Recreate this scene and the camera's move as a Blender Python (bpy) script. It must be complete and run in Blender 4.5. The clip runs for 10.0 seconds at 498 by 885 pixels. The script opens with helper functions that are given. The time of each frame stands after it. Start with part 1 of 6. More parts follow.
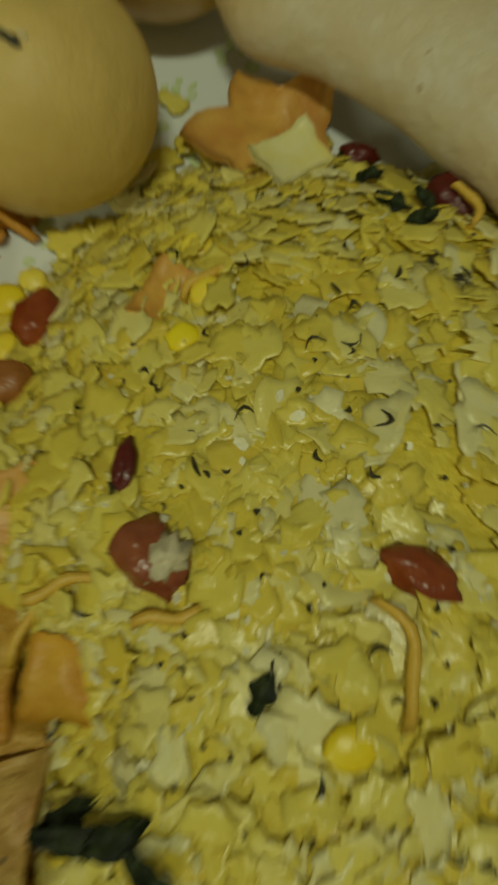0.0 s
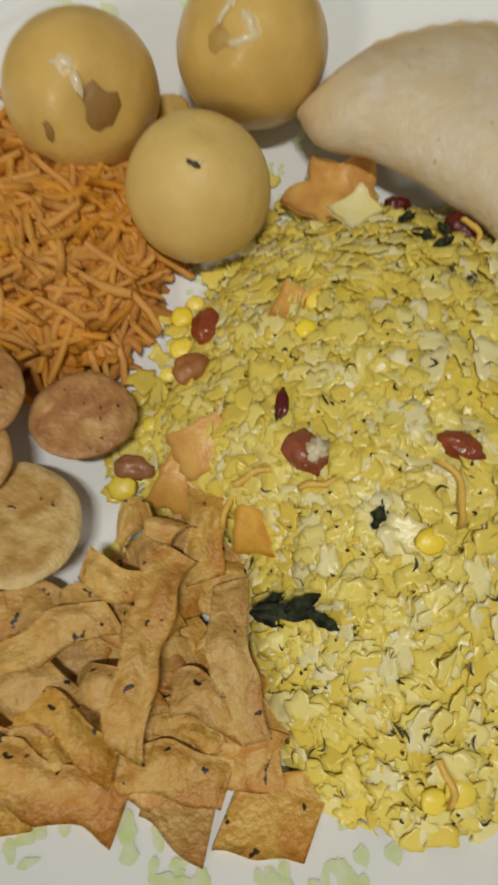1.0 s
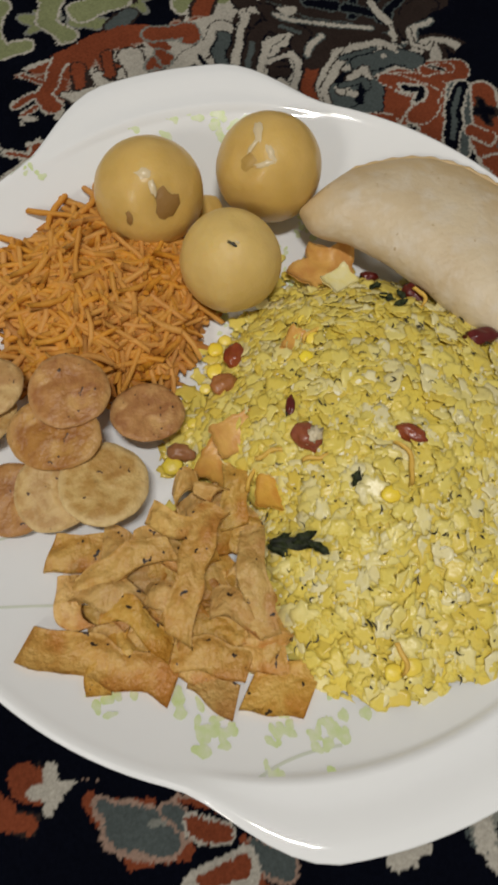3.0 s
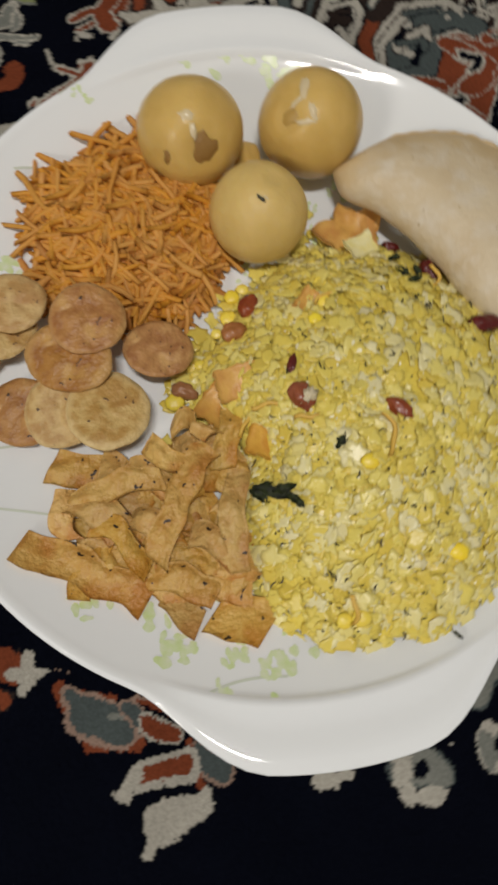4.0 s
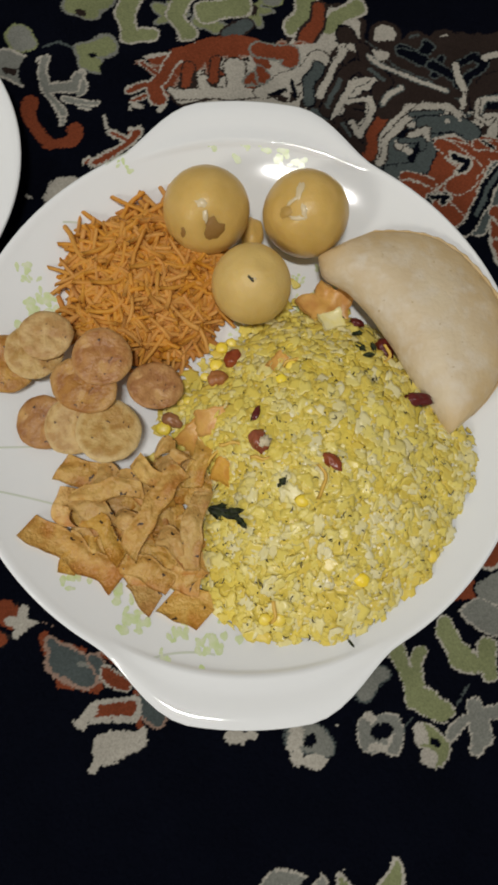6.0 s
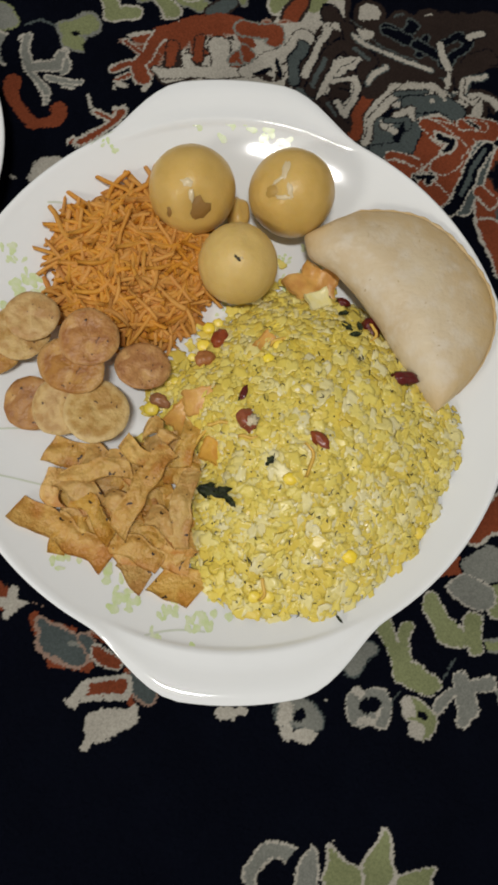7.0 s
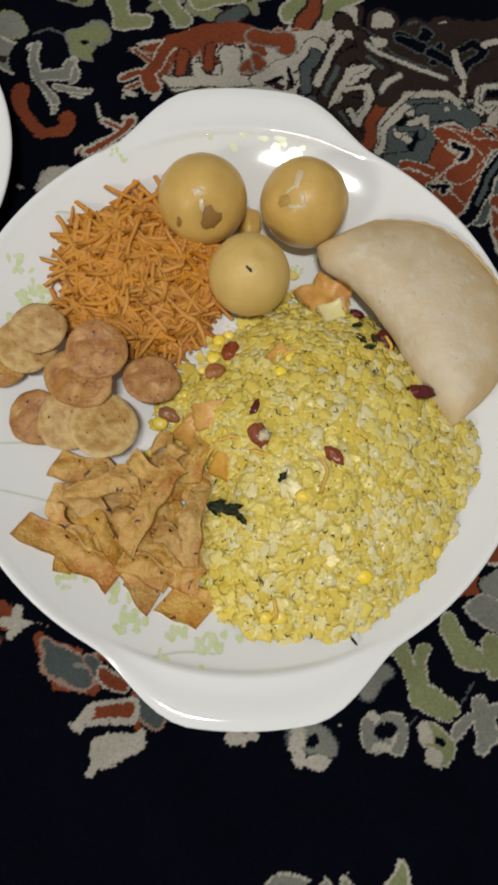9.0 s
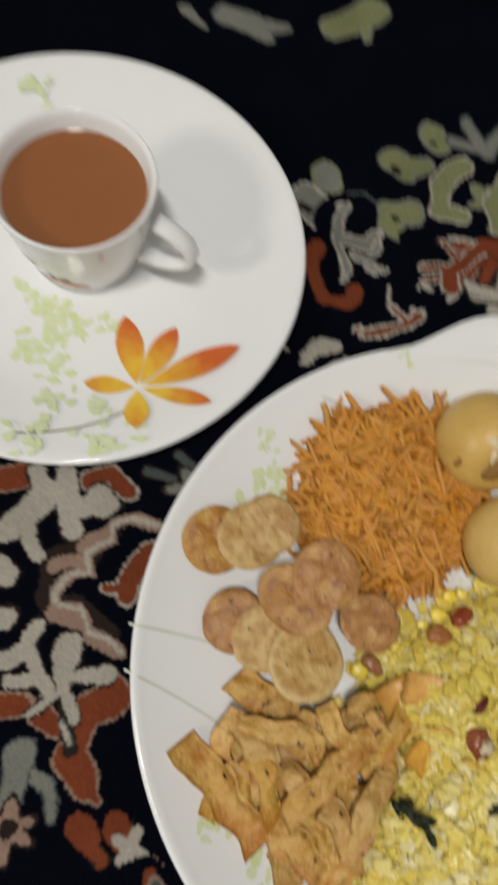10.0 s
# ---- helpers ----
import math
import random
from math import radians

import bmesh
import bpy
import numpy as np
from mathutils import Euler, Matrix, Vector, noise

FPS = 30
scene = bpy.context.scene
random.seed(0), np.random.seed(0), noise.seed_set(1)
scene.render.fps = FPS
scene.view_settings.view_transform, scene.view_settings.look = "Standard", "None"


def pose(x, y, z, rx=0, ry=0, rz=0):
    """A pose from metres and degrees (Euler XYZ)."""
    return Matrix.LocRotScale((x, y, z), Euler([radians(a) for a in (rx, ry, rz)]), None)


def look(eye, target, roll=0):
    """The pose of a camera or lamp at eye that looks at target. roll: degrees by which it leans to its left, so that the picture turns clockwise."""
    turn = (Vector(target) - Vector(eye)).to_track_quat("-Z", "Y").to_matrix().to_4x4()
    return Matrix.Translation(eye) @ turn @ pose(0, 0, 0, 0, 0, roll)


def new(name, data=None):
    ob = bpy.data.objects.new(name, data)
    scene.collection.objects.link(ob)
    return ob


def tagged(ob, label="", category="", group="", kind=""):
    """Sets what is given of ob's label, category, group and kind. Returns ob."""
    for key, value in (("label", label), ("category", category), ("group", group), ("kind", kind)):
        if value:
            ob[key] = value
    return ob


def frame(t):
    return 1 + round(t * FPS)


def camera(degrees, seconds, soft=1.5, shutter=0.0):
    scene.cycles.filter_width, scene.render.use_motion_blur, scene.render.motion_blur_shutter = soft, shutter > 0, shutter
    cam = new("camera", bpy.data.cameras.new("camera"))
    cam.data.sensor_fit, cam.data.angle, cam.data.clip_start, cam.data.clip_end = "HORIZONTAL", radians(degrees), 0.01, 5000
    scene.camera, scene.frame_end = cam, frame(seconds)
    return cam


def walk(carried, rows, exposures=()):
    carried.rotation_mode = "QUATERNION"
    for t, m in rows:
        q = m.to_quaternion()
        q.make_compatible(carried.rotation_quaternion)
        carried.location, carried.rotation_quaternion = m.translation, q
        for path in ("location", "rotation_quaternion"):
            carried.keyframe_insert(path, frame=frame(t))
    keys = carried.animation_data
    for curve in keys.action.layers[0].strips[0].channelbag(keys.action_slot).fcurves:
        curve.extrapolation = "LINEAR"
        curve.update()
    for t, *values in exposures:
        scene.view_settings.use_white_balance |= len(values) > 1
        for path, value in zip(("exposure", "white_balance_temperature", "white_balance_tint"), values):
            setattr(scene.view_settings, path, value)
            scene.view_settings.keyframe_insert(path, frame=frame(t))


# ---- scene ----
import functools

# camera: rows of seconds, eye, target, roll, in a frame whose depth axis points at the carpet
# rows begin
LENS = 38.49
ROWS = [
    (0.0, (0.0337, -0.1336, 0.0449), (0.0614, 0.2521, 0.1471), -3.74),
    (0.2, (0.0325, -0.1567, 0.0352), (0.0522, 0.2282, 0.1423), -8.91),
    (0.5, (0.0208, -0.1723, 0.0187), (0.0509, 0.2144, 0.1167), -12.09),
    (1.0, (0.0082, -0.2004, 0.0111), (0.0193, 0.1834, 0.1233), -7.65),
    (1.5, (0.0052, -0.2312, -0.0019), (0.0391, 0.1455, 0.1283), -8.13),
    (2.0, (-0.0089, -0.2447, -0.0151), (0.0224, 0.1257, 0.1327), -6.30),
    (2.2, (-0.0188, -0.2510, -0.0205), (0.0218, 0.1155, 0.1344), -6.78),
    (3.3, (-0.0154, -0.2671, -0.0405), (0.0139, 0.1062, 0.1001), -7.40),
    (3.5, (-0.0155, -0.2661, -0.0404), (0.0090, 0.1169, 0.0724), -5.85),
    (4.0, (-0.0100, -0.2856, -0.0373), (0.0153, 0.0976, 0.0744), 1.60),
    (4.5, (0.0011, -0.3331, -0.0250), (0.0134, 0.0525, 0.0806), 14.33),
    (5.0, (0.0179, -0.3543, -0.0174), (0.0370, 0.0337, 0.0781), 14.17),
    (5.5, (0.0144, -0.3649, -0.0212), (0.0190, 0.0240, 0.0723), 11.67),
    (7.0, (0.0144, -0.3676, -0.0307), (0.0315, 0.0222, 0.0574), 9.46),
    (7.5, (0.0126, -0.3656, -0.0297), (0.0284, 0.0255, 0.0526), 9.65),
    (8.0, (0.0139, -0.3644, -0.0306), (0.0285, 0.0270, 0.0505), 9.36),
    (8.5, (0.0126, -0.3613, -0.0290), (0.0229, 0.0303, 0.0521), 9.57),
    (9.0, (0.0122, -0.3581, -0.0267), (0.0245, 0.0307, 0.0666), 9.71),
    (9.5, (-0.0241, -0.3292, 0.0056), (-0.0362, 0.0578, 0.1059), 18.48),
    (9.7, (-0.0428, -0.3260, 0.0237), (-0.0725, 0.0587, 0.1293), 24.05),
    (9.9, (-0.0945, -0.3246, 0.0326), (-0.1058, 0.0617, 0.1358), 28.88),
    (10.0, (-0.0968, -0.3276, 0.0255), (-0.1187, 0.0542, 0.1427), 31.12),
]
# rows end
EXPOSURES = [(0.0, -1.05, 9400, -26), (0.2, -0.58, 8400, -10), (0.5, -0.16, 7500, -1), (1.0, -0.19, 7100, 6), (1.5, -0.26, 7060, 8), (2.0, -0.19, 6960, 10), (3.5, -0.15, 6890, 10), (4.5, -0.22, 6850, 10), (5.5, -0.19, 6790, 9), (7.0, -0.07, 6760, 9), (9.0, -0.07, 6760, 9), (10.0, -0.09, 6910, 10)]
cam = camera(LENS, 10.0, soft=3.2, shutter=0.5)
walk(cam, [(t, pose(0, 0, 0, -90, 0, 0) @ look(eye, aim, roll)) for t, eye, aim, roll in ROWS], EXPOSURES)

# ---- light: one lamp on the wall behind the diner, pale walls for the rest ----
world = bpy.data.worlds.new("room_air")
world.use_nodes = True
scene.world = world
world.node_tree.nodes["Background"].inputs[0].default_value = (1.0, 0.97, 0.92, 1)
world.node_tree.nodes["Background"].inputs[1].default_value = 0.02

PLATE = Vector((0.0165, 0.0856, 0.0))
TURN = 10.1
LAMP = PLATE + Vector((-1.05, -1.22, 1.20))
lamp_data = bpy.data.lights.new("wall_lamp", "AREA")
lamp_data.shape, lamp_data.size, lamp_data.energy = "DISK", 0.36, 7.5
lamp_data.color = (1.0, 0.97, 0.93)
new("wall_lamp", lamp_data).matrix_world = look(LAMP, PLATE)
ceil_data = bpy.data.lights.new("ceiling_lamp", "AREA")
ceil_data.shape, ceil_data.size, ceil_data.size_y, ceil_data.energy = "RECTANGLE", 0.50, 0.09, 34.5
ceil_data.color = (0.98, 0.98, 1.0)
new("ceiling_lamp", ceil_data).matrix_world = look((-0.1, -0.48, 2.55), (0.0, 0.0, 0.0))


# ---- materials ----
def material(name, base, rough=0.5, second=None, scale=60.0, mix=0.5, bump=0.0, bump_scale=200.0, spec=0.5,
             speck=None, speck_scale=300.0, speck_at=0.72, vary=0.0, vary_by="object", coat=0.0, sss=0.0, detail=4.0,
             patch=None, patch_scale=25.0, patch_at=0.55, patch_soft=0.12, thin=0.0, bump_depth=0.001, glow=(0.004, 0.003, 0.001), band=None, ring=None, tints=None):
    m = bpy.data.materials.new(name)
    m.use_nodes = True
    nt = m.node_tree
    bs = nt.nodes["Principled BSDF"]
    link = nt.links.new
    tc = nt.nodes.new("ShaderNodeTexCoord").outputs["Object"]
    colour = None

    def noise_tex(s, d=detail):
        n = nt.nodes.new("ShaderNodeTexNoise")
        n.inputs["Scale"].default_value, n.inputs["Detail"].default_value = s, d
        link(tc, n.inputs["Vector"])
        return n.outputs["Fac"]

    def ramp(fac, lo, hi):
        r = nt.nodes.new("ShaderNodeMapRange")
        r.inputs["From Min"].default_value, r.inputs["From Max"].default_value = lo, hi
        link(fac, r.inputs["Value"])
        return r.outputs["Result"]

    def mixed(fac, a, b):
        x = nt.nodes.new("ShaderNodeMix")
        x.data_type = "RGBA"
        for sock, v in ((x.inputs["A"], a), (x.inputs["B"], b)):
            if isinstance(v, tuple):
                sock.default_value = (*v, 1)
            else:
                link(v, sock)
        if isinstance(fac, float):
            x.inputs["Factor"].default_value = fac
        else:
            link(fac, x.inputs["Factor"])
        return x.outputs["Result"]

    colour = mixed(ramp(noise_tex(scale), 0.5 - mix / 2, 0.5 + mix / 2), base, second or tuple(c * 0.8 for c in base))
    if tints:
        # each piece takes its own tint between the given ones
        pick = nt.nodes.new("ShaderNodeValToRGB")
        link(nt.nodes.new("ShaderNodeObjectInfo").outputs["Random"] if vary_by == "object" else nt.nodes.new("ShaderNodeNewGeometry").outputs["Random Per Island"], pick.inputs["Fac"])
        ends = pick.color_ramp.elements
        for k, (at, tint) in enumerate(tints):
            e = ends[k] if k < 2 else ends.new(at)
            e.position, e.color = at, (*tint, 1)
        colour = mixed(0.72, colour, pick.outputs["Color"])
    if patch:
        colour = mixed(ramp(noise_tex(patch_scale, 3.0), patch_at, patch_at + patch_soft), colour, patch)
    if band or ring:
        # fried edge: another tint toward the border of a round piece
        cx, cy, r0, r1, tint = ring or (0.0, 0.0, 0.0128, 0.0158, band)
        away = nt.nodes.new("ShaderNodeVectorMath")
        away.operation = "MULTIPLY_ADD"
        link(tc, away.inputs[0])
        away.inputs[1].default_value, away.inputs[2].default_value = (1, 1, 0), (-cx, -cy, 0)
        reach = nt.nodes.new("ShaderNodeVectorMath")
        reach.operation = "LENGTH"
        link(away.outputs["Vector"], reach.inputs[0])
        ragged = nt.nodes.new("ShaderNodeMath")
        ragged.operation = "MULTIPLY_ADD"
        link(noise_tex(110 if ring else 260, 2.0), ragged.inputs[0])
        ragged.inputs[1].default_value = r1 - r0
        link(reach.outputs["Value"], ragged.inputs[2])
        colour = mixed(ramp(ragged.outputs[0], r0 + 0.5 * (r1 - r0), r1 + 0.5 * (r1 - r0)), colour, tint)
    if speck:
        colour = mixed(ramp(noise_tex(speck_scale, 2.0), speck_at, speck_at + 0.03), colour, speck)
    if vary:
        if vary_by == "object":
            rnd = nt.nodes.new("ShaderNodeObjectInfo").outputs["Random"]
        else:
            rnd = nt.nodes.new("ShaderNodeNewGeometry").outputs["Random Per Island"]
        h = nt.nodes.new("ShaderNodeHueSaturation")
        for sock, lo, hi, seed in (("Value", 1 - vary, 1 + vary * 0.6, 1.0), ("Saturation", 1 - vary * 0.7, 1 + vary * 0.2, 7.31), ("Hue", 0.5 - vary * 0.03, 0.5 + vary * 0.03, 13.7)):
            mm = nt.nodes.new("ShaderNodeMath")
            mm.operation = "MULTIPLY"
            link(rnd, mm.inputs[0])
            mm.inputs[1].default_value = seed
            fr = nt.nodes.new("ShaderNodeMath")
            fr.operation = "FRACT"
            link(mm.outputs[0], fr.inputs[0])
            r = nt.nodes.new("ShaderNodeMapRange")
            r.inputs["To Min"].default_value, r.inputs["To Max"].default_value = lo, hi
            link(fr.outputs[0], r.inputs["Value"])
            link(r.outputs["Result"], h.inputs[sock])
        link(colour, h.inputs["Color"])
        colour = h.outputs["Color"]
    link(colour, bs.inputs["Base Color"])
    bs.inputs["Roughness"].default_value = rough
    bs.inputs["Specular IOR Level"].default_value = spec
    bs.inputs["Coat Weight"].default_value = coat
    bs.inputs["Coat Roughness"].default_value = 0.06
    if sss:
        bs.inputs["Subsurface Weight"].default_value = sss
        bs.inputs["Subsurface Radius"].default_value = glow
        bs.inputs["Subsurface Scale"].default_value = 1.0
    if thin:
        tr = nt.nodes.new("ShaderNodeBsdfTranslucent")
        link(colour, tr.inputs["Color"])
        mx = nt.nodes.new("ShaderNodeMixShader")
        mx.inputs[0].default_value = thin
        link(bs.outputs[0], mx.inputs[1])
        link(tr.outputs[0], mx.inputs[2])
        link(mx.outputs[0], nt.nodes["Material Output"].inputs["Surface"])
    if bump:
        b = nt.nodes.new("ShaderNodeBump")
        b.inputs["Strength"].default_value, b.inputs["Distance"].default_value = bump, bump_depth
        link(noise_tex(bump_scale), b.inputs["Height"])
        link(b.outputs["Normal"], bs.inputs["Normal"])
    return m


M = {}
M["porcelain"] = material("porcelain", (0.88, 0.90, 0.895), 0.07, (0.865, 0.885, 0.88), 20)
M["print_green"] = material("print_green", (0.63, 0.76, 0.34), 0.2, (0.77, 0.82, 0.62), 330, 0.4)
M["print_stem"] = material("print_stem", (0.30, 0.31, 0.18), 0.2)
M["print_line"] = material("print_line", (0.74, 0.79, 0.67), 0.2)
RICE = ((0.0, (0.76, 0.56, 0.085)), (1.0, (0.87, 0.82, 0.57)), (0.28, (0.80, 0.63, 0.115)), (0.60, (0.83, 0.70, 0.175)), (0.82, (0.86, 0.76, 0.33)))
M["flake"] = material("flake", (0.80, 0.63, 0.085), 0.28, (0.83, 0.70, 0.18), 260, 0.35, 0.14, 900, vary_by="island", spec=0.45, thin=0.05, tints=RICE)
M["flake_one"] = material("flake_one", (0.82, 0.66, 0.11), 0.30, (0.84, 0.72, 0.22), 260, 0.35, 0.14, 900, spec=0.5, thin=0.05, tints=RICE)
M["flake_pale"] = material("flake_pale", (0.86, 0.79, 0.46), 0.30, (0.84, 0.73, 0.28), 240, 0.4, 0.14, 900, vary=0.05, spec=0.5, thin=0.08)
M["mound"] = material("mound", (0.82, 0.66, 0.11), 0.6, (0.78, 0.60, 0.08), 400, 0.4, 0.6, 600)
M["crumb"] = material("crumb", (0.90, 0.86, 0.68), 0.35, (0.88, 0.80, 0.45), 500, 0.5, 0.3, 700, vary=0.06, vary_by="island")
M["sev_pale"] = material("sev_pale", (0.76, 0.49, 0.10), 0.45, (0.72, 0.43, 0.07), 300, 0.6, 0.3, 700)
M["sev"] = material("sev", (0.68, 0.320, 0.052), 0.5, (0.63, 0.275, 0.038), 300, 0.6, 0.4, 700, vary=0.09, spec=0.25)
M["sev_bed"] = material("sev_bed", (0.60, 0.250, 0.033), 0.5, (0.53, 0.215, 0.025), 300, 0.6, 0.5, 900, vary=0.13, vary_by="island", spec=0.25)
M["cracker_pale"] = material("cracker_pale", (0.60, 0.40, 0.150), 0.48, (0.46, 0.255, 0.07), 210, 0.22, 1.0, 330, spec=0.4, bump_depth=0.0011, speck=(0.09, 0.045, 0.02), speck_scale=330, speck_at=0.71, vary=0.10, patch=(0.43, 0.225, 0.065), patch_scale=75, patch_at=0.56, patch_soft=0.12, band=(0.70, 0.51, 0.24))
M["cracker_brown"] = material("cracker_brown", (0.47, 0.225, 0.052), 0.40, (0.34, 0.135, 0.026), 200, 0.24, 1.0, 330, spec=0.4, bump_depth=0.0011, speck=(0.05, 0.025, 0.012), speck_scale=330, speck_at=0.70, vary=0.12, patch=(0.59, 0.33, 0.09), patch_scale=95, patch_at=0.54, patch_soft=0.12, band=(0.56, 0.32, 0.11))
M["strip"] = material("strip", (0.66, 0.400, 0.100), 0.40, (0.58, 0.31, 0.060), 190, 0.18, 1.0, 300, spec=0.42, bump_depth=0.0017, speck=(0.03, 0.018, 0.01), speck_scale=230, speck_at=0.69, vary=0.12, patch=(0.52, 0.225, 0.036), patch_scale=60, patch_at=0.53)
M["chip"] = material("chip", (0.77, 0.43, 0.068), 0.4, (0.64, 0.29, 0.04), 140, 0.3, 0.5, 300, vary=0.10)
M["ball"] = material("ball", (0.69, 0.46, 0.14), 0.34, (0.60, 0.385, 0.105), 60, 0.3, 0.3, 300, coat=0.06, sss=0.3, spec=0.4)
M["ball_matt"] = material("ball_matt", (0.73, 0.52, 0.18), 0.5, (0.65, 0.45, 0.145), 60, 0.3, 0.4, 300, sss=0.3)
M["ball_inside"] = material("ball_inside", (0.34, 0.18, 0.045), 0.5, bump=0.6)
# the ball's tan darkened, to put a pit's shade into its colour
M["ball_dent_shade"] = material("ball_dent_shade", (0.52, 0.33, 0.085), 0.45, (0.46, 0.28, 0.07), 200, 0.4, 0.4)
# pale torn skin, light enough to carry the balls' highlights in its colour
M["ball_tear_glint"] = material("ball_tear_glint", (0.74, 0.60, 0.36), 0.3)
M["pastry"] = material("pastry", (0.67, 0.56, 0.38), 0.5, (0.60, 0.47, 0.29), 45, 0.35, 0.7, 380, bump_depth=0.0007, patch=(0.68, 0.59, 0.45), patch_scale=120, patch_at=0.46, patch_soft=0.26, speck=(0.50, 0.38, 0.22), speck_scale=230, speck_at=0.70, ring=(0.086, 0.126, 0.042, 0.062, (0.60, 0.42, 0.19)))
M["nut_red"] = material("nut_red", (0.33, 0.085, 0.025), 0.22, (0.19, 0.032, 0.011), 260, 0.5, 0.4, 420, vary=0.12)
M["nut_tan"] = material("nut_tan", (0.40, 0.16, 0.045), 0.35, (0.30, 0.10, 0.03), 180, 0.5, 0.3, 500, vary=0.15)
M["nut_flesh"] = material("nut_flesh", (0.70, 0.60, 0.40), 0.5)
M["chili"] = material("chili", (0.13, 0.014, 0.01), 0.3, (0.08, 0.008, 0.008), 200, 0.5, 0.3, 400)
M["lentil"] = material("lentil", (0.92, 0.73, 0.06), 0.35, (0.88, 0.64, 0.05), 200, 0.5, 0.2, 400, vary=0.12)
M["curry_leaf"] = material("curry_leaf", (0.032, 0.042, 0.012), 0.6, (0.010, 0.012, 0.006), 300, 0.3, 0.8, 400, spec=0.3)
M["seed"] = material("seed", (0.025, 0.02, 0.012), 0.5, (0.05, 0.045, 0.02), 300, 0.5)
M["tea"] = material("tea", (0.30, 0.115, 0.045), 0.12, (0.28, 0.105, 0.04), 40, 0.5)
M["petal_yellow"] = material("petal_yellow", (0.86, 0.60, 0.07), 0.2, (0.84, 0.45, 0.035), 130, 0.3, ring=(0.063, -0.0465, 0.010, 0.035, (0.66, 0.14, 0.03)))
M["petal_red"] = material("petal_red", (0.62, 0.13, 0.03), 0.25, (0.72, 0.25, 0.03), 60, 0.5)


WOOL = {"navy": (0.0022, 0.0029, 0.0062), "cream": (0.39, 0.367, 0.31), "rust": (0.185, 0.047, 0.021), "grey": (0.185, 0.19, 0.165),
        "slate": (0.068, 0.083, 0.080), "olive": (0.195, 0.215, 0.105), "umber": (0.026, 0.018, 0.015), "rose": (0.28, 0.19, 0.145)}


def wool():
    """Cut pile: each knot's dye, worn and tufted at two scales."""
    m = bpy.data.materials.new("wool_pile")
    m.use_nodes = True
    nt = m.node_tree
    bs = nt.nodes["Principled BSDF"]
    tc = nt.nodes.new("ShaderNodeTexCoord").outputs["Object"]
    colour = nt.nodes.new("ShaderNodeAttribute")
    colour.attribute_name = "dye"
    colour = colour.outputs["Color"]
    for size, lo, hi in ((900, 0.80, 1.10), (30, 0.84, 1.10)):
        n = nt.nodes.new("ShaderNodeTexNoise")
        n.inputs["Scale"].default_value, n.inputs["Detail"].default_value = size, 3.0
        nt.links.new(tc, n.inputs["Vector"])
        r = nt.nodes.new("ShaderNodeMapRange")
        r.inputs["From Min"].default_value, r.inputs["From Max"].default_value = 0.3, 0.7
        r.inputs["To Min"].default_value, r.inputs["To Max"].default_value = lo, hi
        nt.links.new(n.outputs["Fac"], r.inputs["Value"])
        mul = nt.nodes.new("ShaderNodeVectorMath")
        mul.operation = "SCALE"
        nt.links.new(colour, mul.inputs[0])
        nt.links.new(r.outputs["Result"], mul.inputs["Scale"])
        colour = mul.outputs["Vector"]
    nt.links.new(colour, bs.inputs["Base Color"])
    bs.inputs["Roughness"].default_value = 0.95
    bs.inputs["Specular IOR Level"].default_value = 0.02
    return m


M["wool"] = wool()
M["navy"] = material("wool_navy", WOOL["navy"], 0.95, (0.0013, 0.0016, 0.0036), 900, 0.6, 1.0, 1100, spec=0.02)
DYES = list(WOOL)
M["wall_paint"] = material("wall_paint", (0.72, 0.71, 0.69), 0.8, (0.68, 0.67, 0.65), 3, 0.5)
M["ceiling_paint"] = material("ceiling_paint", (0.8, 0.79, 0.76), 0.85, (0.77, 0.76, 0.73), 3, 0.5)
M["floor_tile"] = material("floor_tile", (0.45, 0.42, 0.37), 0.35, (0.40, 0.37, 0.32), 5, 0.5)


# ---- helpers of this scene ----
def mesh_ob(name, verts, faces, mats, parent=None, smooth=True, label="", index=None):
    me = bpy.data.meshes.new(name)
    me.from_pydata([tuple(v) for v in verts], [], [tuple(f) for f in faces])
    for m in mats if isinstance(mats, (list, tuple)) else [mats]:
        me.materials.append(m)
    if index is not None:
        me.polygons.foreach_set("material_index", np.asarray(index, dtype=np.int32))
    me.polygons.foreach_set("use_smooth", np.array(smooth) if isinstance(smooth, list) else np.full(len(me.polygons), smooth))
    me.update()
    ob = new(name, me)
    if parent:
        ob.parent = parent
    if label:
        tagged(ob, label)
    return ob


def thing(name, label, category, at=(0, 0, 0), group="", kind=""):
    ob = new(name)
    ob.location = at
    ob.empty_display_size = 0.02
    return tagged(ob, label, category, group, kind)


def grid_faces(rows, cols, wrap=False):
    out = []
    for i in range(rows - 1):
        for j in range(cols if wrap else cols - 1):
            k = (j + 1) % cols
            out.append((i * cols + j, i * cols + k, (i + 1) * cols + k, (i + 1) * cols + j))
    return out


def smooth01(a, b, x):
    u = min(1.0, max(0.0, (x - a) / (b - a)))
    return u * u * (3 - 2 * u)


# ---- room ----
def slab(name, lo, hi, mat, label, category):
    bm = bmesh.new()
    bmesh.ops.create_cube(bm, size=1)
    for v in bm.verts:
        v.co = Vector([lo[i] + (hi[i] - lo[i]) * (v.co[i] + 0.5) for i in range(3)])
    me = bpy.data.meshes.new(name)
    bm.to_mesh(me)
    bm.free()
    me.materials.append(mat)
    return tagged(new(name, me), label, category, kind="structure")


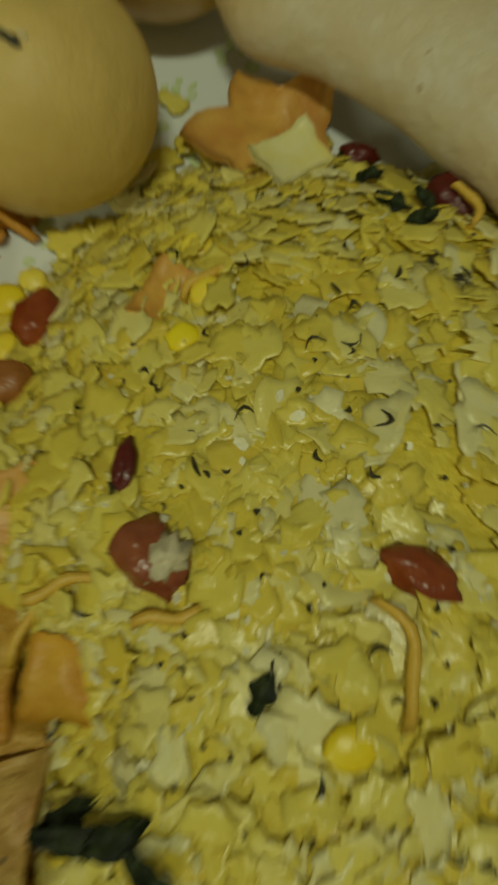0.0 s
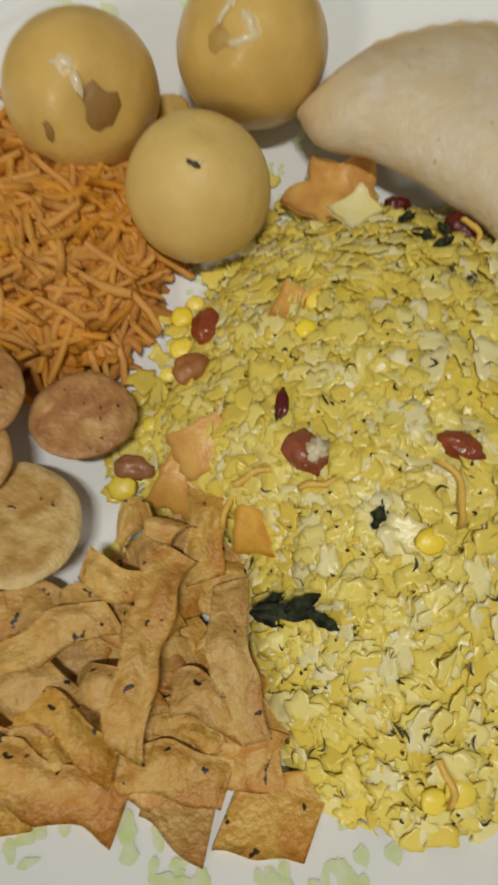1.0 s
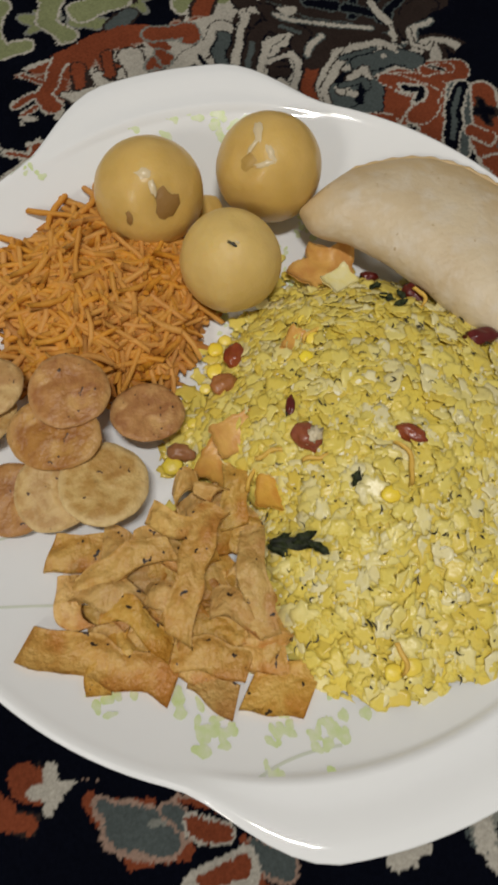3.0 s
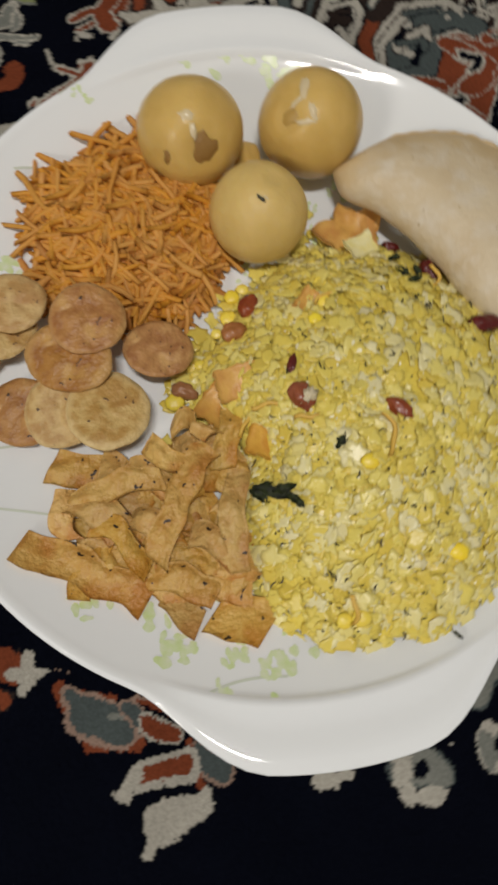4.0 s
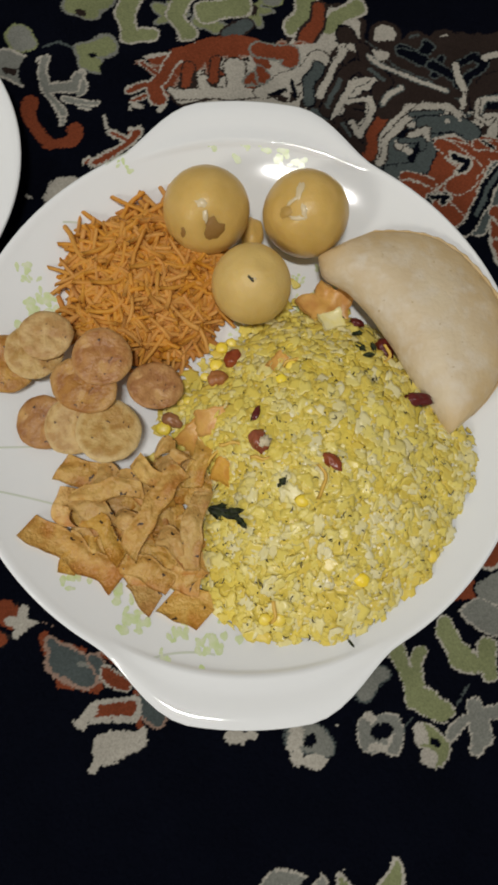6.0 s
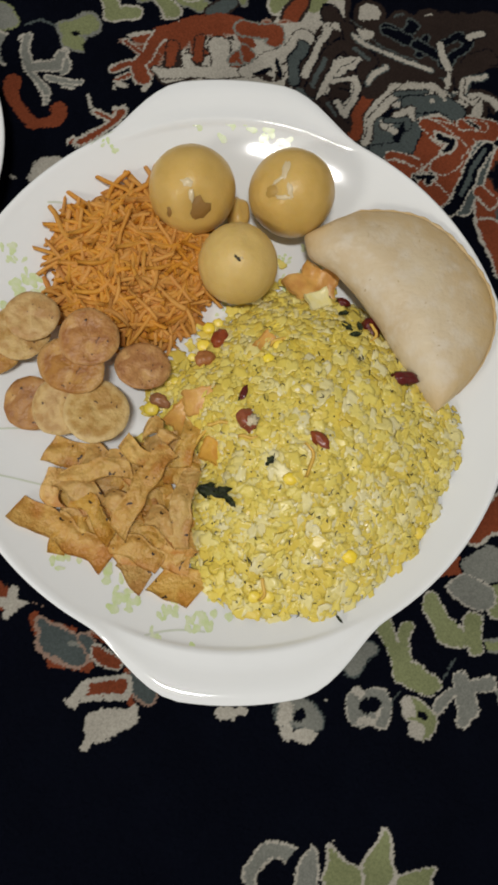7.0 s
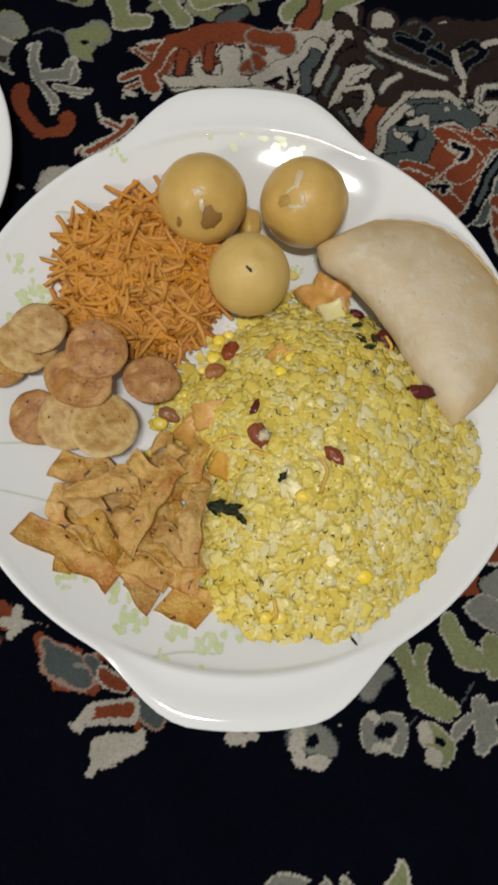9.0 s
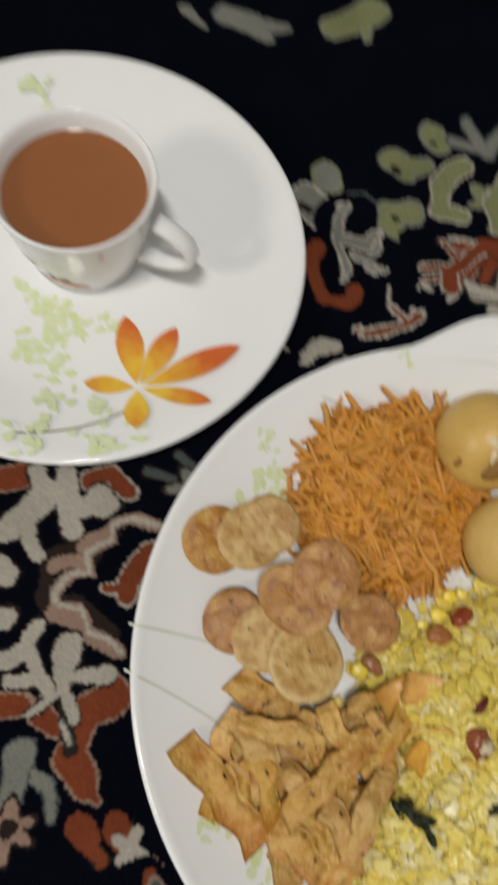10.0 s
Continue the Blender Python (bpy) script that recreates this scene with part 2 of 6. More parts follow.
slab("floor", (-2.0, -2.0, -0.10), (2.0, 2.4, -0.012), M["floor_tile"], "plain pale tiled floor under the carpet", "floor")
slab("ceiling", (-2.0, -2.0, 2.70), (2.0, 2.4, 2.80), M["ceiling_paint"], "plain white painted ceiling", "ceiling")
slab("wall_west", (-2.1, -2.0, -0.10), (-2.0, 2.4, 2.80), M["wall_paint"], "plain cream painted wall", "wall")
slab("wall_east", (2.0, -2.0, -0.10), (2.1, 2.4, 2.80), M["wall_paint"], "plain cream painted wall", "wall")
slab("wall_south", (-2.1, -2.1, -0.10), (2.1, -2.0, 2.80), M["wall_paint"], "plain cream painted wall", "wall")
slab("wall_north", (-2.1, 2.4, -0.10), (2.1, 2.5, 2.80), M["wall_paint"], "plain cream painted wall", "wall")


# ---- carpet: knots of coloured wool, the figures laid one over another ----
KNOT = 0.00080
CX0, CX1, CY0, CY1 = -0.36, 0.22, -0.20, 0.44
nx, ny = int((CX1 - CX0) / KNOT), int((CY1 - CY0) / KNOT)
gx, gy = np.meshgrid(CX0 + np.arange(nx + 1) * KNOT, CY0 + np.arange(ny + 1) * KNOT, indexing="ij")


def wave(seed, freq):
    r = np.random.RandomState(seed)
    out = np.zeros_like(gx)
    for _ in range(7):
        a, f, p = r.uniform(0, 6.283), freq * r.uniform(0.5, 1.6), r.uniform(0, 6.283)
        out += np.sin((gx * np.cos(a) + gy * np.sin(a)) * f + p)
    return out / 3.7


wx, wy = gx + 0.0016 * wave(1, 260), gy + 0.0016 * wave(2, 260)
fringe = 0.00026 * np.random.RandomState(5).normal(size=gx.shape)
paint = np.zeros(gx.shape, dtype=np.int32)


def lay(dist, fill, edge="cream", rim=0.0024):
    """Weave a figure from its distance field: its rim first, then its field."""
    d = dist + fringe
    if edge:
        paint[d < rim] = DYES.index(edge)
    paint[d < 0] = DYES.index(fill)


def both(*fields):
    return functools.reduce(np.minimum, fields)


SHIFT = [0.0, 0.0]


def local(x, y, turn):
    a = radians(turn)
    dx, dy = wx - x - SHIFT[0], wy - y - SHIFT[1]
    return dx * math.cos(a) + dy * math.sin(a), -dx * math.sin(a) + dy * math.cos(a)


def leaf(x, y, turn, length, width, fill, edge="cream", rim=0.0024, bend=0.0, lobes=0, depth=0.25):
    """A pointed leaf from its foot (x, y), bent to one side, with lobed sides."""
    u, v = local(x, y, turn)
    s = np.clip(u / length, 0, 1)
    v = v - bend * length * s * s
    half = width * np.sin(np.pi * s ** 0.8) ** 0.8 * (1 + depth * np.sin(s * 6.283 * lobes) if lobes else 1.0)
    d = np.maximum(np.abs(v) - half, np.maximum(-u, u - length))
    if fill:
        lay(d, fill, edge, rim)
    return d


def blossom(x, y, size, fill, edge="cream", petals=5, turn=0.0, eye="navy", rim=0.002, depth=0.28, eye_size=0.3):
    u, v = local(x, y, turn)
    r, a = np.hypot(u, v), np.arctan2(v, u)
    lay(r - size * (1 - depth + depth * np.cos(a * petals)), fill, edge, rim)
    if eye:
        lay(r - size * eye_size, eye, None)


def curl(x, y, turn, radius, sweep, width, fill, edge="cream", rim=0.002, grow=0.0, taper=0.5):
    """A scroll: a stroke along an arc, about its centre, from the angle turn on through sweep degrees."""
    u, v = local(x, y, turn)
    a = np.arctan2(v, u)
    a = np.where(a < 0, a + 2 * np.pi, a) if sweep > 0 else np.where(a > 0, a - 2 * np.pi, a)
    s = a / radians(sweep)
    r = np.hypot(u, v)
    along = np.clip(s, 0, 1)
    d = np.abs(r - radius * (1 + grow * along)) - width * (1 - taper * along)
    d = np.where(s > 1, 0.01, d)
    if fill:
        lay(d, fill, edge, rim)
    return d


def stroke(x0, y0, x1, y1, width, fill, edge=None, rim=0.0018, taper=0.0):
    length = math.hypot(x1 - x0, y1 - y0)
    u, v = local(x0, y0, math.degrees(math.atan2(y1 - y0, x1 - x0)))
    s = np.clip(u / length, 0, 1)
    d = np.hypot(u - s * length, v) - width * (1 - taper * s)
    if fill:
        lay(d, fill, edge, rim)
    return d


def trail(width, *way):
    """Distance to a stroke through several places, all in millimetres."""
    pts = [(way[i] / 1000, way[i + 1] / 1000) for i in range(0, len(way), 2)]
    return both(*[stroke(*p, *q, width / 1000, None) for p, q in zip(pts, pts[1:])])


# north side: a rust dragon scroll over cream
lay(both(stroke(-0.045, 0.264, -0.010, 0.272, 0.010, None), stroke(-0.010, 0.272, 0.030, 0.290, 0.020, None), stroke(0.010, 0.290, 0.030, 0.330, 0.016, None)), "cream", "umber", 0.003)
lay(both(curl(-0.028, 0.262, 150, 0.038, -130, 0.0075, None), stroke(-0.058, 0.281, -0.068, 0.270, 0.0085, None, taper=0.3), stroke(-0.060, 0.286, -0.076, 0.281, 0.0048, None, taper=0.6), stroke(-0.062, 0.270, -0.076, 0.264, 0.0050, None, taper=0.6),
         stroke(-0.052, 0.284, -0.051, 0.265, 0.0048, None, taper=0.5), stroke(-0.036, 0.294, -0.032, 0.272, 0.0050, None, taper=0.5), stroke(-0.018, 0.296, -0.015, 0.284, 0.0040, None, taper=0.5)), "rust", "cream", 0.0020)
curl(-0.001, 0.296, 120, 0.0105, -320, 0.0036, "rust", "cream", 0.0018, -0.5, 0.4)
# cream and umber scrolls
for k in range(5):
    stroke(0.016 + 0.0055 * k, 0.262 + 0.002 * k, 0.022 + 0.006 * k, 0.286 + 0.004 * k, 0.0022, "umber", None)
stroke(0.030, 0.260, 0.048, 0.318, 0.0072, "slate", "umber", 0.003)
stroke(0.035, 0.268, 0.045, 0.312, 0.0034, "cream", "umber", 0.0018, -0.3)
curl(0.050, 0.296, 200, 0.018, -220, 0.0058, "umber", "slate", 0.0014)
lay(both(curl(0.055, 0.281, 20, 0.0105, 200, 0.0042, None, taper=0.3), stroke(0.046, 0.284, 0.037, 0.268, 0.0040, None, taper=0.6)), "cream", "umber", 0.0016)
lay(both(curl(0.053, 0.267, 60, 0.0085, -200, 0.0034, None, taper=0.2), stroke(0.058, 0.274, 0.066, 0.284, 0.0030, None), stroke(0.066, 0.284, 0.074, 0.300, 0.0050, None, taper=0.5)), "cream", "umber", 0.0016)
stroke(0.060, 0.244, 0.076, 0.276, 0.0058, "rust", "umber", 0.0016, 0.3)
stroke(0.076, 0.276, 0.094, 0.292, 0.0030, "rust", "umber", 0.0016, 0.3)
# grey-green palmette with cream hooks
lay(both(stroke(0.076, 0.244, 0.094, 0.262, 0.0130, None), stroke(0.094, 0.272, 0.122, 0.280, 0.0100, None), stroke(0.120, 0.278, 0.126, 0.270, 0.0060, None)), "slate", "cream", 0.0014)
lay(both(stroke(0.069, 0.248, 0.082, 0.276, 0.0046, None), stroke(0.082, 0.276, 0.098, 0.287, 0.0040, None, taper=0.3), stroke(0.098, 0.287, 0.112, 0.282, 0.0026, None, taper=0.6)), "cream", "umber", 0.0012)
curl(0.088, 0.266, 90, 0.0085, -210, 0.0030, "cream", "umber", 0.0012, -0.2, 0.3)
stroke(0.078, 0.254, 0.087, 0.254, 0.0030, "cream", "umber", 0.0012, 0.4)
curl(0.112, 0.276, 150, 0.011, -150, 0.0018, "cream", None)
blossom(0.111, 0.272, 0.0026, "cream", None, 4, 0, None)
blossom(0.121, 0.274, 0.0026, "cream", None, 4, 0, None)
# rust ground with two dark holes and a dark band
lay(both(stroke(0.090, 0.242, 0.132, 0.248, 0.0110, None), stroke(0.108, 0.250, 0.112, 0.262, 0.0090, None), stroke(0.128, 0.246, 0.130, 0.262, 0.0080, None), stroke(0.116, 0.236, 0.130, 0.226, 0.0130, None)), "rust", "cream", 0.0016)
blossom(0.117, 0.257, 0.0072, "navy", "cream", 3, 200, None, 0.0018, 0.2)
blossom(0.103, 0.240, 0.0062, "navy", "cream", 4, 30, None, 0.0014, 0.2)
lay(both(stroke(0.134, 0.262, 0.136, 0.244, 0.0052, None), stroke(0.136, 0.244, 0.130, 0.220, 0.0060, None)), "slate", "cream", 0.0018)
stroke(0.133, 0.258, 0.133, 0.224, 0.0022, "navy", None)
lay(both(stroke(0.152, 0.250, 0.146, 0.222, 0.0080, None), stroke(0.146, 0.226, 0.150, 0.200, 0.0070, None)), "rust", "cream", 0.0016)
blossom(0.150, 0.238, 0.0070, "navy", "umber", 4, 0, None)
stroke(0.160, 0.215, 0.172, 0.190, 0.0070, "umber", "slate", 0.002)
stroke(0.148, 0.205, 0.160, 0.180, 0.0060, "rust", "cream", 0.0016)
# far scrolls
stroke(0.078, 0.306, 0.106, 0.290, 0.0026, "rose", "umber", 0.003)
stroke(0.110, 0.288, 0.104, 0.316, 0.0042, "cream", "umber", 0.003, 0.4)
lay(both(curl(0.122, 0.304, 230, 0.016, -170, 0.0048, None), stroke(0.112, 0.294, 0.110, 0.318, 0.0036, None, taper=0.3)), "cream", "umber", 0.003)
lay(both(curl(0.136, 0.276, 170, 0.014, -140, 0.0034, None, taper=0.1), stroke(0.134, 0.288, 0.134, 0.274, 0.0028, None)), "cream", "umber", 0.003)
lay(both(stroke(0.088, 0.318, 0.098, 0.338, 0.0040, None), stroke(0.066, 0.306, 0.060, 0.336, 0.0052, None)), "cream", "umber", 0.0035)
curl(0.082, 0.324, 0, 0.010, 260, 0.0032, "slate", "umber", 0.002)
blossom(0.116, 0.338, 0.010, "cream", "umber", 5, 0, "umber")
lay(both(stroke(0.024, 0.330, 0.040, 0.350, 0.0050, None), stroke(0.004, 0.326, 0.010, 0.350, 0.0050, None)), "olive", "cream", 0.0016)
stroke(0.014, 0.318, 0.018, 0.344, 0.0040, "rust", "umber", 0.002)
blossom(-0.022, 0.332, 0.012, "olive", "grey", 6, 0, "umber")
lay(both(stroke(-0.052, 0.318, -0.042, 0.338, 0.0055, None), stroke(-0.052, 0.318, -0.040, 0.314, 0.0040, None)), "olive", "grey", 0.0014)
blossom(-0.072, 0.318, 0.011, "olive", "grey", 5, 15, "navy")

# far north: blossoms and olive leaves on the dark ground
lay(both(trail(18.1, -156.0, 271.0, -117.0, 310.0), trail(21.1, -122.0, 340.0, -35.0, 352.0)), "navy", None, 0.0000)
lay(both(trail(6.6, -156.0, 282.0, -152.0, 277.0)), "grey", "olive", 0.0013)
lay(both(trail(9.0, -158.0, 261.0, -149.0, 258.0)), "grey", "cream", 0.0013)
lay(both(trail(3.1, -156.0, 257.0, -154.0, 257.0)), "umber", None, 0.0000)
lay(both(trail(0.8, -141.0, 277.0, -131.0, 282.0, -120.0, 280.0)), "slate", None, 0.0000)
lay(both(trail(7.2, -113.0, 281.0, -105.0, 286.0), trail(4.8, -113.0, 273.0, -106.0, 272.0)), "olive", "grey", 0.0018)
lay(both(trail(1.7, -110.0, 278.0, -108.0, 278.0)), "navy", None, 0.0000)
lay(both(trail(7.2, -128.0, 311.0, -120.0, 309.0), trail(4.2, -117.0, 313.0, -111.0, 318.0)), "olive", "grey", 0.0016)
lay(both(trail(2.4, -125.0, 305.0, -123.0, 305.0)), "umber", None, 0.0000)
lay(both(trail(6.0, -117.0, 340.0, -112.0, 336.0)), "olive", "grey", 0.0016)
lay(both(trail(1.3, -114.0, 334.0, -113.0, 334.0)), "navy", None, 0.0000)
lay(both(trail(3.6, -102.0, 357.0, -85.0, 347.0), trail(3.9, -85.0, 347.0, -82.0, 367.0), trail(2.4, -106.0, 342.0, -86.0, 348.0)), "grey", "slate", 0.0013)
lay(both(trail(5.4, -94.0, 330.0, -98.0, 312.0, -92.0, 298.0), trail(3.6, -92.0, 298.0, -79.0, 300.0)), "olive", "cream", 0.0013)
lay(both(trail(5.5, -65.0, 336.0, -62.0, 353.0, -48.0, 362.0, -27.0, 356.0), trail(4.8, -64.0, 332.0, -69.0, 318.0, -59.0, 307.0), trail(7.2, -49.0, 325.0, -30.0, 335.0)), "olive", "cream", 0.0013)
lay(both(trail(6.0, -53.0, 343.0, -38.0, 349.0)), "navy", None, 0.0000)
lay(both(trail(4.8, -32.0, 311.0, -26.0, 321.0)), "slate", "umber", 0.0013)
lay(both(trail(4.8, -13.0, 342.0, -9.0, 359.0), trail(3.6, -13.0, 362.0, -3.0, 362.0)), "grey", "olive", 0.0013)
# north: rust scroll over cream, grey bird-shaped palmette, rust hook
lay(both(trail(12.6, -138.0, 258.0, -108.0, 243.0), trail(11.1, -131.0, 225.0, -97.0, 212.0), trail(17.3, -83.0, 265.0, -61.0, 259.0), trail(8.8, -92.0, 223.0, -78.0, 232.0), trail(8.8, -107.0, 187.0, -96.0, 200.0)), "navy", None, 0.0000)
lay(both(trail(7.1, -52.0, 264.0, -18.0, 279.0), trail(9.2, -15.0, 294.0, 6.0, 282.0), trail(6.6, 6.0, 282.0, 17.0, 301.0), trail(5.7, -29.0, 290.0, -19.0, 290.0)), "cream", "umber", 0.0013)
lay(both(trail(4.6, -54.0, 271.0, -39.0, 283.0), trail(2.7, -37.0, 283.0, -36.0, 272.0), trail(2.2, -29.0, 293.0, -20.0, 296.0), trail(2.2, -54.0, 274.0, -55.0, 266.0)), "umber", None, 0.0000)
lay(both(trail(5.1, -56.0, 280.0, -48.0, 293.0, -31.0, 303.0, -17.0, 305.0), trail(4.0, -17.0, 305.0, -8.0, 297.0, -9.0, 284.0), trail(2.2, -9.0, 284.0, -12.0, 276.0, -17.0, 279.0), trail(2.7, -43.0, 293.0, -38.0, 279.0), trail(3.5, -31.0, 301.0, -27.0, 294.0), trail(2.5, -60.0, 281.0, -76.0, 277.0), trail(2.7, -61.0, 274.0, -78.0, 262.0), trail(4.6, -64.0, 269.0, -67.0, 258.0), trail(2.5, -76.0, 277.0, -81.0, 277.0), trail(1.7, -78.0, 262.0, -85.0, 259.0)), "rust", "rose", 0.0012)
lay(both(trail(2.0, -80.0, 248.0, -71.0, 252.0), trail(1.7, -64.0, 250.0, -63.0, 254.0)), "cream", None, 0.0000)
lay(both(trail(2.1, -46.0, 280.0, -43.0, 269.0), trail(3.5, -28.0, 285.0, -22.0, 292.0, -17.0, 288.0)), "cream", "umber", 0.0009)
lay(both(trail(4.3, 0.0, 299.0, 10.0, 301.0, 12.0, 312.0), trail(2.7, 0.0, 301.0, -1.0, 312.0)), "rust", "rose", 0.0016)
lay(both(trail(2.4, 12.0, 276.0, 11.0, 284.0), trail(1.7, 2.0, 276.0, 7.0, 274.0)), "umber", None, 0.0000)
lay(both(trail(3.0, -137.0, 267.0, -133.0, 254.0), trail(4.5, -132.0, 252.0, -121.0, 241.0, -117.0, 236.0), trail(5.1, -127.0, 251.0, -115.0, 255.0), trail(2.4, -115.0, 255.0, -115.0, 264.0), trail(2.7, -120.0, 243.0, -110.0, 244.0), trail(1.5, -110.0, 244.0, -100.0, 244.0)), "grey", "cream", 0.0013)
lay(both(trail(0.8, -126.0, 245.0, -119.0, 237.0)), "rose", None, 0.0000)
lay(both(trail(3.8, -139.0, 239.0, -132.0, 224.0, -121.0, 214.0), trail(4.2, -121.0, 214.0, -111.0, 217.0), trail(3.1, -111.0, 219.0, -109.0, 228.0)), "rust", None, 0.0000)
lay(both(trail(3.5, -88.0, 222.0, -77.0, 230.0), trail(1.7, -91.0, 229.0, -93.0, 236.0), trail(2.9, -95.0, 208.0, -86.0, 216.0)), "rust", "cream", 0.0016)
lay(both(trail(4.4, -111.0, 186.0, -102.0, 193.0), trail(1.8, -102.0, 193.0, -96.0, 199.0), trail(1.8, -109.0, 184.0, -113.0, 178.0)), "cream", None, 0.0000)
# north-east: dark scrolls over cream, grey-green palmette, rust ground with dark holes
lay(trail(16.4, -3.0, 293.0, 30.0, 303.0), "cream", None, 0.0000)
lay(both(trail(19.6, 47.0, 304.0, 134.0, 332.0), trail(14.8, 57.0, 275.0, 97.0, 292.0)), "umber", None, 0.0000)
lay(both(trail(4.1, 27.0, 265.0, 23.0, 291.0, 27.0, 306.0)), "umber", "navy", 0.0009)
lay(both(trail(6.0, 38.0, 263.0, 39.0, 285.0, 47.0, 304.0, 37.0, 328.0), trail(5.8, 48.0, 305.0, 61.0, 303.0, 65.0, 292.0, 56.0, 285.0)), "umber", "navy", 0.0012)
lay(both(trail(7.0, 32.0, 264.0, 61.0, 248.0), trail(9.9, 45.0, 265.0, 59.0, 264.0)), "umber", "navy", 0.0012)
lay(both(trail(3.2, 25.0, 268.0, 34.0, 270.0), trail(2.2, 36.0, 274.0, 41.0, 295.0)), "slate", None, 0.0000)
lay(both(trail(4.5, 38.0, 271.0, 43.0, 284.0, 49.0, 295.0, 58.0, 296.0)), "cream", "navy", 0.0008)
lay(both(trail(2.2, 57.0, 282.0, 58.0, 270.0, 53.0, 261.0, 49.0, 266.0)), "cream", "navy", 0.0006)
lay(both(trail(2.5, 28.0, 282.0, 32.0, 301.0, 36.0, 318.0)), "cream", "umber", 0.0006)
lay(both(trail(3.0, 62.0, 248.0, 67.0, 272.0)), "rust", "umber", 0.0009)
lay(both(trail(3.3, 67.0, 274.0, 76.0, 294.0, 106.0, 299.0)), "umber", None, 0.0000)
lay(both(trail(10.7, 77.0, 251.0, 93.0, 266.0), trail(7.2, 90.0, 277.0, 111.0, 283.0), trail(3.5, 117.0, 277.0, 123.0, 271.0)), "slate", "navy", 0.0009)
lay(both(trail(3.5, 68.0, 249.0, 72.0, 267.0, 82.0, 284.0, 100.0, 290.0), trail(2.1, 100.0, 290.0, 106.0, 281.0)), "cream", "umber", 0.0012)
lay(both(trail(2.9, 78.0, 266.0, 86.0, 269.0, 91.0, 260.0, 88.0, 251.0), trail(1.2, 82.0, 278.0, 92.0, 286.0, 104.0, 282.0)), "navy", None, 0.0000)
lay(both(trail(1.9, 80.0, 260.0, 86.0, 255.0), trail(1.6, 83.0, 274.0, 92.0, 274.0, 94.0, 267.0), trail(1.3, 107.0, 291.0, 115.0, 287.0, 118.0, 282.0)), "cream", None, 0.0000)
lay(both(trail(9.5, 90.0, 232.0, 111.0, 256.0), trail(6.3, 104.0, 262.0, 125.0, 261.0), trail(7.6, 128.0, 268.0, 142.0, 269.0), trail(8.2, 120.0, 232.0, 131.0, 253.0), trail(6.3, 119.0, 213.0, 127.0, 226.0)), "rust", "cream", 0.0009)
lay(both(trail(2.7, 114.0, 258.0, 123.0, 257.0, 118.0, 247.0)), "navy", "cream", 0.0012)
lay(both(trail(3.5, 102.0, 227.0, 111.0, 230.0)), "navy", "cream", 0.0009)
lay(both(trail(6.0, 141.0, 255.0, 136.0, 237.0, 131.0, 214.0)), "slate", "cream", 0.0012)
lay(both(trail(2.9, 139.0, 249.0, 136.0, 237.0, 131.0, 220.0)), "navy", None, 0.0000)
lay(both(trail(1.3, 51.0, 325.0, 70.0, 310.0, 93.0, 304.0, 110.0, 299.0)), "umber", "slate", 0.0009)
lay(both(trail(3.5, 72.0, 325.0, 83.0, 321.0, 88.0, 332.0), trail(1.8, 97.0, 324.0, 94.0, 311.0)), "navy", "slate", 0.0009)
lay(both(trail(2.2, 109.0, 308.0, 107.0, 321.0, 117.0, 331.0, 124.0, 326.0, 114.0, 309.0)), "navy", "slate", 0.0009)
lay(both(trail(4.4, 122.0, 297.0, 127.0, 314.0, 139.0, 320.0)), "umber", "navy", 0.0006)
lay(both(trail(1.5, 124.0, 291.0, 126.0, 301.0, 137.0, 306.0)), "cream", "slate", 0.0009)
# north-west: grey bird palmette, rust hook and leaf over the dark ground
lay(both(trail(11.6, -130, 261, -114, 219), trail(9.9, -94, 269, -88, 218), trail(7.5, -106, 187, -92, 202), trail(5.8, -81, 272, -74, 250)), "navy", None, 0.0000)
lay(both(trail(2.3, -136, 270, -135, 258, -131, 249), trail(2.6, -131, 250, -123, 252, -117, 254), trail(2.3, -117, 254, -116, 262), trail(1.7, -130, 247, -124, 241, -119, 236), trail(0.6, -119, 236, -117, 230), trail(1.7, -118, 245, -109, 246), trail(0.9, -109, 246, -100, 246)), "grey", "cream", 0.0011)
lay(trail(3.8, -140, 240, -136, 229, -127, 218, -119, 213, -112, 216, -108, 223, -110, 227), "rust", None, 0.0000)
lay(both(trail(1.7, -93, 209, -83, 217, -78, 224), trail(2.3, -78, 224, -74, 232), trail(1.2, -78, 225, -88, 230)), "rust", "cream", 0.0017)
lay(both(trail(0.9, -94, 240, -91, 232), trail(3.2, -114, 181, -111, 188, -104, 194), trail(1.2, -114, 176, -113, 179), trail(0.9, -127, 179, -125, 178)), "cream", None, 0.0000)
lay(both(trail(4.1, -55, 263, -10, 274), trail(3.2, -43, 277, -40, 267), trail(5.5, -27, 290, -22, 273), trail(2.6, -60, 265, -56, 262)), "cream", "umber", 0.0009)
lay(both(trail(2.6, -53, 284, -53, 271), trail(2.9, -38, 291, -37, 278)), "rust", "umber", 0.0009)
lay(both(trail(3.8, -60, 291, -67, 277, -71, 266, -66, 257), trail(1.2, -73, 276, -80, 279), trail(1.4, -75, 266, -85, 260), trail(1.2, -74, 259, -80, 254)), "rust", "cream", 0.0011)
lay(trail(5.2, -60, 291, -45, 300, -29, 306, -15, 306, -9, 296), "rust", None, 0.0000)
lay(trail(2.3, -78, 252, -74, 251), "cream", None, 0.0000)
lay(trail(2.3, -17, 282, -15, 286, -11, 283), "rust", "grey", 0.0013)
